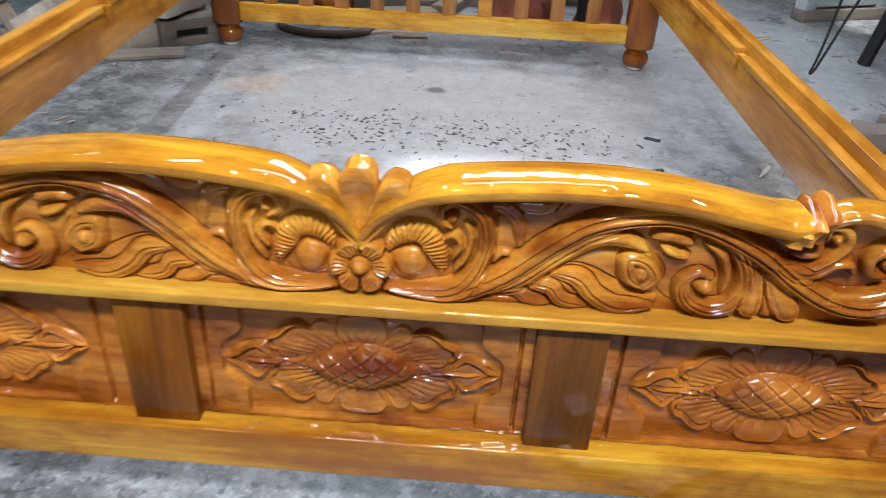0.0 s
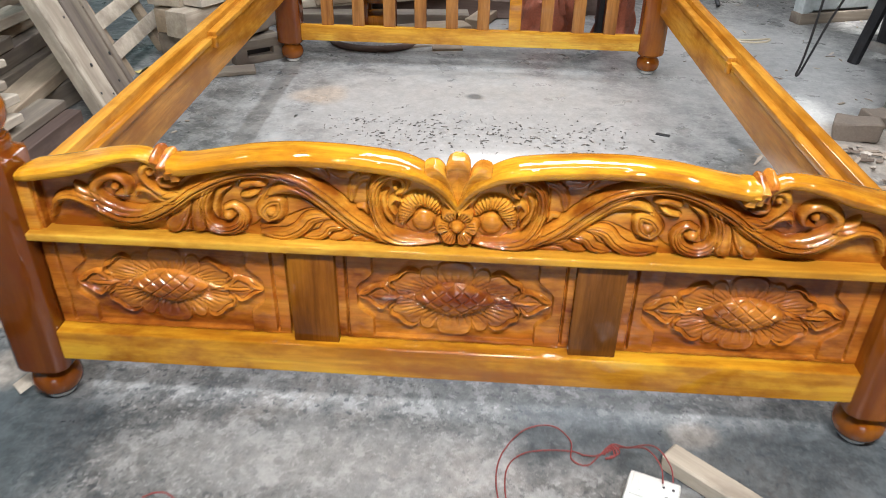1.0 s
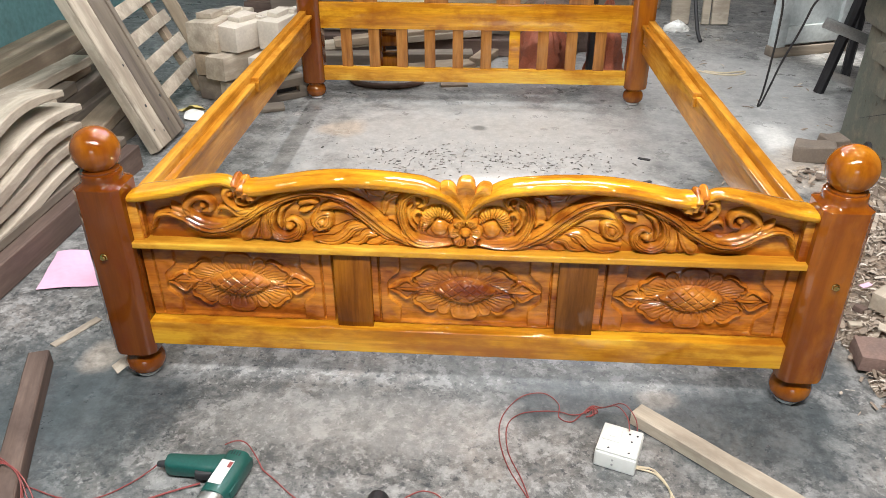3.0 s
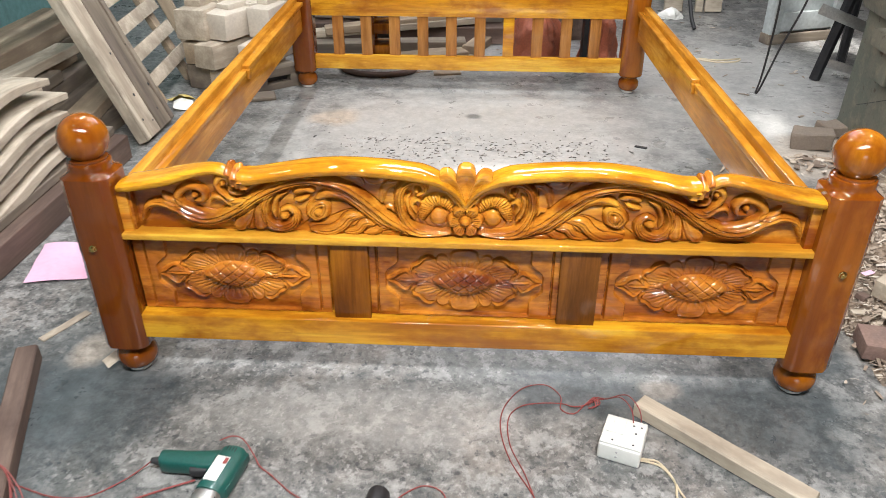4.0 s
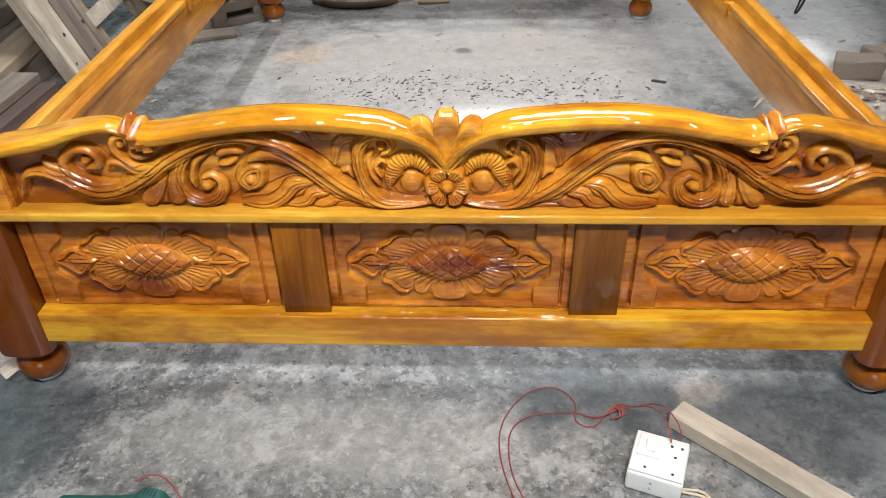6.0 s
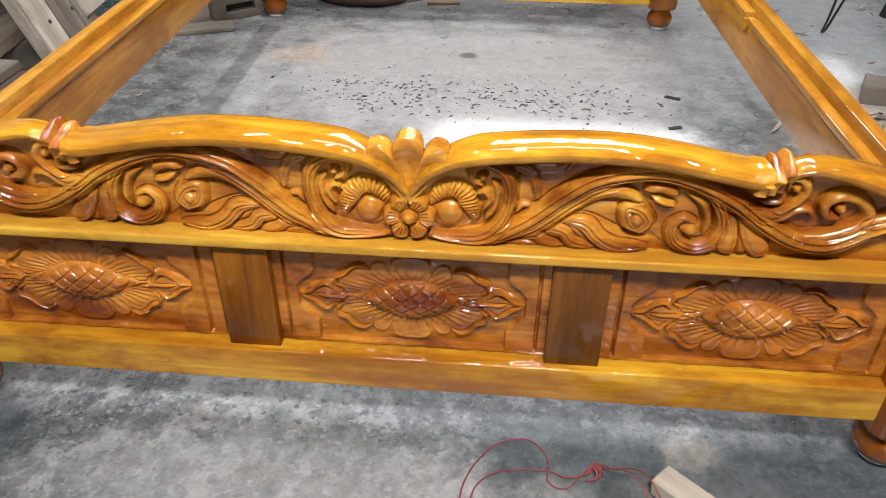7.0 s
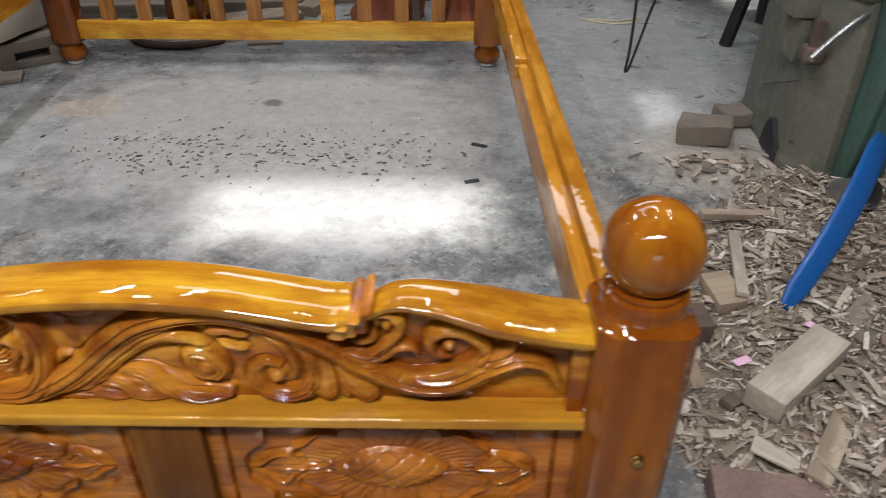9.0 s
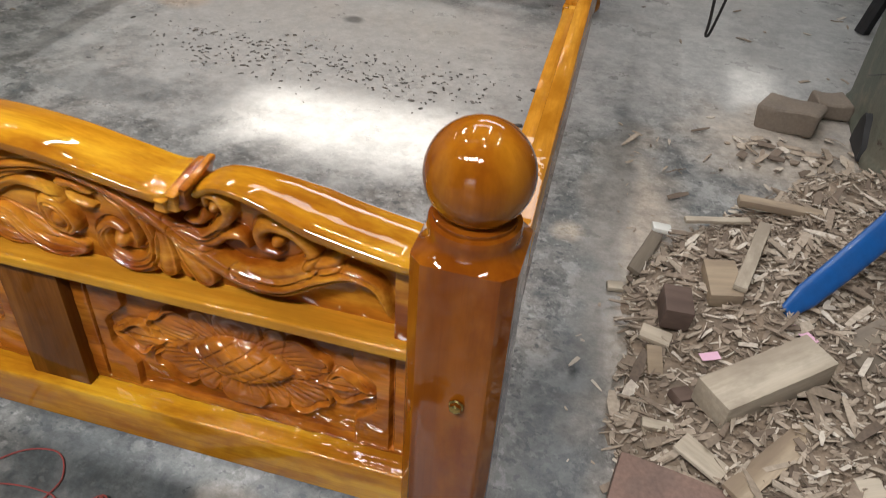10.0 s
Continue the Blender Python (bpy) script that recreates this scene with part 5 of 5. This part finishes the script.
def far_spot(r):
    return (r.uniform(-0.2, 0.35) + 0.2, r.gauss(2.85, 0.12), 0.0) if r.random() < 0.45 else (r.uniform(1.0, 2.4), r.uniform(1.2, 4.0), 0.0) if r.random() < 0.7 else (r.uniform(-1.4, -1.1), r.uniform(0.5, 2.4), 0.0)


me = chip_mesh("dark_wood_crumbs", 420, bed_spot, lambda r: (0.003 + r.random() ** 3 * 0.018, r.uniform(0.003, 0.010), r.uniform(0.0005, 0.0015)), 8)
me.materials.append(DEBRIS)
tagged(new("dark_wood_crumbs", me), "dark wood crumbs scattered on the concrete floor", "wood crumbs", kind="stuff")
me = chip_mesh("scattered_shavings", 170, far_spot, lambda r: (r.uniform(0.01, 0.06), r.uniform(0.004, 0.014), r.uniform(0.001, 0.003)), 9)
me.materials.append(SHAVING)
tagged(new("scattered_shavings", me), "pale shavings scattered over the concrete floor", "wood shavings", kind="stuff")
solid("bark_flake", moved(block(0.055, 0.018, 0.006, (0, 0, 0.003), 0.002, 1, 0.003, 4, 3), pose(0, 0, 0, 0, 0, -25)), BLACK_RUBBER, pose(0.740, 1.63, 0), "dark flake of bark on the floor", "bark flake", "bark flakes")
solid("bark_flake", moved(block(0.045, 0.016, 0.006, (0, 0, 0.003), 0.002, 1, 0.003, 5, 3), pose(0, 0, 0, 0, 0, 20)), BLACK_RUBBER, pose(0.712, 1.388, 0), "dark flake of bark on the floor", "bark flake", "bark flakes")

# offcuts on the heap
for i, (x, y, z, sx, sy, sz, rx, ry, rz, mat, lab) in enumerate([
    (1.332, 0.490, 0.050, 0.255, 0.078, 0.056, 2, -2, 41, PALE, "pale squared wood block lying on the shavings"),
    (1.173, 0.655, 0.038, 0.056, 0.075, 0.052, 4, 4, 8, BROWNWOOD, "small dark brown offcut on the shavings"),
    (1.264, 0.755, 0.055, 0.066, 0.105, 0.034, 6, -4, 10, TAN, "small tan offcut on the shavings"),
    (1.328, 0.860, 0.078, 0.30, 0.028, 0.012, 3, 4, 76, PALE, "thin pale strip on the shavings"),
    (1.196, 0.205, 0.012, 0.21, 0.10, 0.048, 2, 2, -8, RED_BRICK, "dusty red brick at the edge of the shavings"),
    (1.110, 0.880, 0.018, 0.19, 0.030, 0.012, 20, 3, 75, GREYWOOD, "thin grey strip at the edge of the shavings"),
    (1.141, 0.975, 0.022, 0.045, 0.030, 0.012, 0, 6, 10, WHITE_PLASTIC, "small white painted chip on the floor"),
    (1.058, 0.752, 0.002, 0.036, 0.026, 0.010, 0, 0, 10, PALE, "small pale chip on the floor"),
    (1.145, 0.590, 0.030, 0.060, 0.036, 0.010, 5, 4, -10, PALE, "small pale chip on the floor"),
    (1.146, 0.530, 0.022, 0.030, 0.060, 0.014, 20, 4, 12, TAN, "small tan offcut on the shavings"),
    (1.198, 0.450, 0.022, 0.045, 0.032, 0.018, 4, 14, 40, BROWNWOOD, "small dark brown offcut on the shavings"),
    (1.168, 0.372, 0.020, 0.070, 0.020, 0.012, 4, 4, 4, PALE, "small pale stick on the shavings"),
    (1.340, 0.325, 0.055, 0.23, 0.044, 0.010, 6, 3, 54, TAN, "long tan splinter board on the shavings"),
    (1.228, 0.300, 0.052, 0.085, 0.050, 0.006, 10, -8, 150, PALE, "thin pale flake on the shavings"),
    (1.486, 0.300, 0.055, 0.040, 0.055, 0.020, 10, -8, 20, PALE, "small pale chip on the shavings"),
    (1.545, 0.660, 0.062, 0.12, 0.085, 0.012, 14, -10, 40, GREYWOOD, "grey curved offcut with holes on the shavings"),
    (1.410, 1.120, 0.045, 0.20, 0.03, 0.02, 2, 3, 4, TAN, "tan strip along the edge of the shavings"),
    (1.276, 0.100, 0.035, 0.20, 0.07, 0.03, 3, 2, 30, GREYWOOD, "grey offcut on the shavings"),
    (1.404, -0.10, 0.050, 0.24, 0.06, 0.03, 3, 2, -20, TAN, "tan offcut on the shavings"),
    (1.264, 1.02, 0.045, 0.16, 0.018, 0.010, 3, 2, 20, PALE, "thin pale strip on the shavings")]):
    solid("offcut", block(sx, sy, sz, (0, 0, sz / 2), min(0.004, sz * 0.25), 2, 0.002, i + 130, 3), mat, pose(x, y, z, rx, ry, rz), lab, "offcut", "offcuts on the shavings")


def blade_bm():
    """A long flat blue paddle, narrower towards its tip, rounded at the edges."""
    rings = []
    for i in range(13):
        s = i / 12
        w = 0.020 + 0.011 * math.sin(math.pi * min(1, s * 0.62 + 0.12)) - (0.010 if s < 0.02 or s > 0.98 else 0)
        t = 0.011 if 0.02 < s < 0.98 else 0.006
        rings.append([(s * 0.62, w * math.copysign(abs(math.cos(a)) ** 0.6, math.cos(a)), t * math.copysign(abs(math.sin(a)) ** 0.7, math.sin(a)) + 0.03 * math.sin(math.pi * s)) for a in [2 * math.pi * (k + 0.5) / 16 for k in range(16)]])
    return loft(rings)


d = (Vector((1.785, 1.205, 0.285)) - Vector((1.384, 0.70, 0.072)))
solid("blue_paddle", blade_bm(), BLUE_PAINT, Matrix.Translation((1.384, 0.70, 0.072)) @ d.to_track_quat("X", "Z").to_matrix().to_4x4() @ pose(0, 0, 0, 40, 0, 0), "blue painted wooden paddle lying on the shavings", "paddle")
solid("tin_can", turned([(0.04, 0, 0), (0.045, 0.004, 0), (0.045, 0.11, 0), (0.041, 0.115, 0), (0.04, 0.02, 0)], 24), STEEL, pose(1.725, 1.22, 0.06, 55, 20, 0), "dusty steel tin lying on the shavings", "tin")


def sheet_bm(w, h, seed, lift=0.012, n=10):
    """A creased sheet of paper."""
    xs, ys = np.meshgrid(np.linspace(-w / 2, w / 2, n), np.linspace(-h / 2, h / 2, n))
    zs = np.vectorize(lambda a, b: 0.003 + lift * max(0, 0.4 + noise.noise((a * 9 + seed, b * 9, 0))))(xs, ys)
    bm = sheet(xs, ys, zs)
    for v in bm.verts:
        v.co = (v.co.x, v.co.z, v.co.y)
    bmesh.ops.recalc_face_normals(bm, faces=bm.faces)
    bmesh.ops.solidify(bm, geom=bm.faces[:], thickness=0.0012)
    return bm


for x, y, z, w, h, rz, seed in ((-1.315, 0.56, 0.0, 0.20, 0.24, 12, 1), (1.411, 0.655, 0.062, 0.07, 0.02, -50, 2), (1.241, 0.535, 0.055, 0.035, 0.02, 20, 3), (1.889, 1.36, 0.02, 0.20, 0.10, 30, 4), (1.786, 1.20, 0.06, 0.12, 0.07, 60, 5), (1.617, 0.50, 0.075, 0.06, 0.02, 70, 6)):
    solid("pink_paper", sheet_bm(w, h, seed), PINK_PAPER, pose(x, y, z, 0, 0, rz), "creased pink paper sheet on the floor" if z == 0 else "torn pink paper scrap on the shavings", "paper", "pink papers")
solid("paper_scrap", sheet_bm(0.075, 0.026, 9, 0.02), PALE, pose(-0.936, 0.058, 0.022, 62, 0, 68), "white paper scrap beside the bed foot", "paper")
solid("wood_chip", block(0.16, 0.026, 0.006, (0, 0, 0.003), 0.002, 1, 0.002, 3, 3), PALE, pose(-1.150, 0.215, 0, 0, 0, 62), "thin pale wood chip on the floor", "wood chip")

solid("yellow_paper", sheet_bm(0.16, 0.08, 31, 0.05), plain("yellow_paper", (0.62, 0.50, 0.16), 0.8, 0, 0.15, 6.0), pose(-1.47, 2.10, 0, 0, 0, -35), "crumpled yellow paper under the leaning boards", "paper")
solid("white_paper", sheet_bm(0.09, 0.08, 33, 0.05), WHITE_PLASTIC, pose(-1.43, 2.00, 0, 0, 0, 15), "crumpled white paper under the leaning boards", "paper")

# ---- on the floor before the bed ----
plank(0.62, 0.055, 0.050, BROWNWOOD, along((-1.185, 0.10, 0.0), (-0.935, -0.56, 0.0)), "brown square batten lying on the floor", "batten", 0.002, 141)
plank(0.44, 0.050, 0.040, PALE, along((0.453, -0.052, 0.0), (0.775, -0.345, 0.0)), "pale planed batten lying on the floor", "batten", 0.0012, 142)


def wire(pts, r, mat, name, label):
    return solid(name, tube(pts, r, 6, 0.008), mat, pose(0, 0, 0), label, "wire")


SWITCH = thing("switch_box", pose(0.392, -0.185, 0, 0, 0, -20), "white plastic switch box with socket on the floor", "switch box")
part("case", block(0.098, 0.098, 0.048, (0, 0, 0.024), 0.006, 3), WHITE_PLASTIC, SWITCH)
part("face_plate", block(0.094, 0.094, 0.006, (0, 0, 0.051), 0.0025, 2), WHITE_PLASTIC, SWITCH)
part("switch_plate", block(0.040, 0.052, 0.005, (-0.020, 0.014, 0.0562), 0.0015), WHITE_PLASTIC, SWITCH)
part("rocker", moved(block(0.018, 0.026, 0.007, (0, 0, 0), 0.003), pose(-0.018, 0.012, 0.060, 7, 0, 0)), WHITE_PLASTIC, SWITCH)
for x, y in ((0.018, 0.028), (0.036, 0.028), (0.027, 0.004), (-0.020, -0.035), (0.028, -0.035)):
    part("socket_hole", turned([(0.0028, 0.0541, 0), (0.0028, 0.0547, 0)], 10), BLACK_RUBBER, SWITCH, "", pose(x, y, 0))
for z in (0.018, 0.032):
    part("screw", turned([(0.003, 0, 0), (0.0022, 0.0015, 0)], 10), STEEL, SWITCH, "", pose(-0.005, -0.049, z, 90, 0, 0))
wire([(0.437, -0.155, 0.058), (0.432, -0.14, 0.082), (0.415, -0.105, 0.090), (0.400, -0.075, 0.070), (0.375, -0.045, 0.030), (0.355, -0.030, 0.012), (0.335, -0.040, 0.010), (0.310, -0.052, 0.008), (0.285, -0.050, 0.005), (0.267, -0.040, 0.003), (0.215, -0.040, 0.003), (0.160, -0.055, 0.003), (0.128, -0.10, 0.003), (0.130, -0.19, 0.003), (0.165, -0.29, 0.003), (0.185, -0.40, 0.003), (0.17, -0.60, 0.003)], 0.0015, RED_WIRE, "red_wire", "thin red wire curling over the floor")
wire([(0.418, -0.158, 0.058), (0.412, -0.14, 0.085), (0.395, -0.09, 0.075), (0.370, -0.042, 0.026), (0.345, -0.022, 0.012), (0.320, -0.045, 0.006), (0.290, -0.075, 0.003), (0.26, -0.06, 0.003), (0.262, -0.01, 0.003), (0.225, 0.03, 0.003), (0.165, 0.012, 0.003), (0.118, -0.06, 0.003), (0.108, -0.14, 0.003), (0.130, -0.24, 0.003), (0.178, -0.34, 0.003), (0.205, -0.42, 0.003), (0.21, -0.60, 0.003)], 0.0015, RED_WIRE, "red_wire", "thin red wire curling over the floor")
for i in range(3):
    a, b = 0.328 + 0.006 * i, -0.046 + 0.005 * i
    wire([(a, b, 0.006), (a + 0.006, b + 0.012, 0.013), (a + 0.016, b + 0.008 - 0.006 * i, 0.016), (a + 0.018, b - 0.006, 0.008), (a + 0.004 * i, b - 0.010, 0.006)], 0.0019, RED_WIRE, "wire_twist", "knot of twisted red wire on the floor")
wire([(0.425, -0.225, 0.012), (0.450, -0.222, 0.006), (0.470, -0.226, 0.004), (0.490, -0.262, 0.004), (0.497, -0.295, 0.004), (0.492, -0.335, 0.004), (0.500, -0.40, 0.004), (0.495, -0.6, 0.004)], 0.0026, CREAM_WIRE, "cream_wire", "thin cream wire lying on the floor")
wire([(0.425, -0.228, 0.010), (0.452, -0.230, 0.005), (0.474, -0.240, 0.004), (0.492, -0.272, 0.004), (0.502, -0.31, 0.004), (0.512, -0.345, 0.004), (0.508, -0.42, 0.004), (0.52, -0.6, 0.004)], 0.0026, CREAM_WIRE, "cream_wire", "thin cream wire lying on the floor")

# corded drill lying on its side: the grip, the motor body square to it and the bare gear head
DRILL = thing("power_drill", pose(-0.503, -0.300, 0.0) @ Matrix.Scale(0.86, 4), "green plastic power drill lying on its side", "power drill")


def shell(prof, thick, n=20):
    """A moulded body along x: rows of (x, middle, half-width along y), rounded in section."""
    rings = []
    for x, c, h in prof:
        rings.append([(x, c + h * math.copysign(abs(math.cos(a)) ** 0.6, math.cos(a)), thick * (1 + math.copysign(abs(math.sin(a)) ** 0.6, math.sin(a)))) for a in [2 * math.pi * k / n for k in range(n)]])
    return loft(rings)


motor_body = part("motor_body", moved(shell([(-0.004, 0.002, 0.030), (0.0, 0.001, 0.036), (0.03, 0, 0.039), (0.09, 0, 0.038), (0.120, -0.001, 0.037), (0.138, -0.003, 0.036), (0.142, -0.003, 0.033)], 0.033), pose(0.004, 0.020, 0, 0, 0, -100)), GREEN_PLASTIC, DRILL)
part("rear_spine", moved(block(0.130, 0.012, 0.030, (0.06, 0.033, 0.034), 0.005), pose(0.004, 0.020, 0, 0, 0, -100)), GREEN_PLASTIC, motor_body)
grip = part("grip", moved(shell([(-0.03, 0.002, 0.034), (0.02, 0.003, 0.033), (0.055, 0.006, 0.031), (0.10, 0.004, 0.027), (0.150, 0.002, 0.026), (0.168, 0.001, 0.025), (0.174, 0.001, 0.020)], 0.025), pose(-0.012, -0.002, 0.006, 0, 0, 181)), GREEN_PLASTIC, DRILL)
part("trigger", moved(shell([(0, 0, 0.010), (0.006, 0, 0.013), (0.038, 0, 0.012), (0.044, 0, 0.008)], 0.014), pose(-0.098, -0.036, 0.016, 0, 0, 2)), BLACK_RUBBER, grip, "black trigger")
part("cord_sleeve", moved(turned([(0.010, 0, 0), (0.011, 0.01, 0), (0.008, 0.03, 0)], 14), pose(-0.184, -0.006, 0.030, 0, -90, 0)), BLACK_RUBBER, grip, "black cord sleeve")
part("label_plate", moved(block(0.082, 0.036, 0.0016, (0.078, -0.008, 0.0664), 0.0005), pose(0.004, 0.020, 0, 0, 0, -100)), WHITE_PLASTIC, motor_body, "white label plate")
part("label_mark", moved(block(0.020, 0.010, 0.0012, (0.052, 0.004, 0.0678), 0.0003), pose(0.004, 0.020, 0, 0, 0, -100)), RED_WIRE, motor_body, "red mark")
for i in range(4):
    part("vent_slot", moved(block(0.014, 0.0025, 0.003, (0.006 + 0.001 * i, -0.014 + 0.008 * i, 0.0648), 0.0005), pose(0.004, 0.020, 0, 0, 0, -100)), BLACK_RUBBER, motor_body)
gear = part("gear_head", moved(shell([(0.138, -0.003, 0.030), (0.144, -0.003, 0.036), (0.165, -0.003, 0.036), (0.185, -0.003, 0.034), (0.205, -0.003, 0.024), (0.222, -0.003, 0.021)], 0.031), pose(0.004, 0.020, 0, 0, 0, -100)), STEEL, DRILL, "bare cast metal gear head")
for y in (-0.030, 0.024):
    part("screw", moved(turned([(0.004, 0, 0), (0.0045, 0.003, 0), (0.003, 0.005, 0)], 12), pose(0.004, 0.020, 0, 0, 0, -100) @ pose(0.160, y, 0.052)), BLACK_STEEL, gear)
part("collar", moved(turned([(0.024, 0, 0), (0.027, 0.003, 0), (0.027, 0.007, 0), (0.024, 0.010, 0)], 24), pose(0.004, 0.020, 0, 0, 0, -100) @ pose(0.190, -0.003, 0.031, 0, 90, 0)), BLACK_RUBBER, gear, "black collar")
part("chuck", moved(turned([(0.014, 0, 0), (0.020, 0.004, 0), (0.020, 0.030, 0), (0.015, 0.044, 0), (0.008, 0.048, 0)], 20), pose(0.004, 0.020, 0, 0, 0, -100) @ pose(0.220, -0.003, 0.030, 0, 90, 0)), BLACK_STEEL, DRILL, "black steel chuck")
wire([(-0.575, -0.345, 0.012), (-0.63, -0.365, 0.006), (-0.69, -0.395, 0.004), (-0.76, -0.43, 0.003), (-0.86, -0.46, 0.003), (-0.99, -0.49, 0.003)], 0.0024, RED_WIRE, "red_wire", "twisted red wire beside the drill")
wire([(-0.682, -0.306, 0.030), (-0.71, -0.318, 0.010), (-0.745, -0.352, 0.003), (-0.80, -0.395, 0.003), (-0.88, -0.40, 0.003), (-1.0, -0.37, 0.003), (-1.10, -0.40, 0.003)], 0.0016, RED_WIRE, "red_wire", "twisted red wire beside the drill")
wire([(-0.535, -0.268, 0.060), (-0.510, -0.258, 0.064), (-0.485, -0.258, 0.056), (-0.460, -0.272, 0.020), (-0.445, -0.288, 0.004), (-0.41, -0.315, 0.003), (-0.36, -0.358, 0.003), (-0.29, -0.405, 0.003), (-0.22, -0.50, 0.003)], 0.0017, RED_WIRE, "red_wire", "thin red wire curling over the floor")
for i in range(4):
    wire([(-1.12 + 0.02 * i, -0.43 + 0.03 * i, 0.003), (-1.05, -0.375 + 0.012 * i, 0.060), (-0.99 + 0.01 * i, -0.37 - 0.01 * i, 0.058), (-0.93, -0.42 - 0.02 * i, 0.003), (-0.90, -0.52, 0.003)], 0.0016, RED_WIRE, "red_wire", "tangled red wire lying over a batten")
HAM = thing("mallet", pose(-0.165, -0.415, 0, 0, 0, 80), "dark wooden mallet lying on the floor", "mallet")
part("head", moved(turned([(0.020, 0, 0), (0.024, 0.006, 0), (0.025, 0.07, 0), (0.022, 0.078, 0)], 20), pose(-0.03, 0, 0.025, 0, 90, 0)), BLACK_STEEL, HAM)
part("handle", moved(turned([(0.011, 0, 0), (0.012, 0.1, 0), (0.014, 0.24, 0)], 14), pose(0.01, 0.0, 0.022, 0, -90, 0)), BROWNWOOD, HAM)
wire([(-0.130, -0.378, 0.003), (-0.10, -0.345, 0.003), (-0.062, -0.325, 0.003), (-0.02, -0.345, 0.003), (0.0, -0.42, 0.003)], 0.0016, RED_WIRE, "red_wire", "thin red wire curling over the floor")
solid("green_rag", sheet_bm(0.1, 0.06, 21, 0.02), GREEN_PLASTIC, pose(-0.60, -0.55, 0), "small green rag on the floor", "rag")
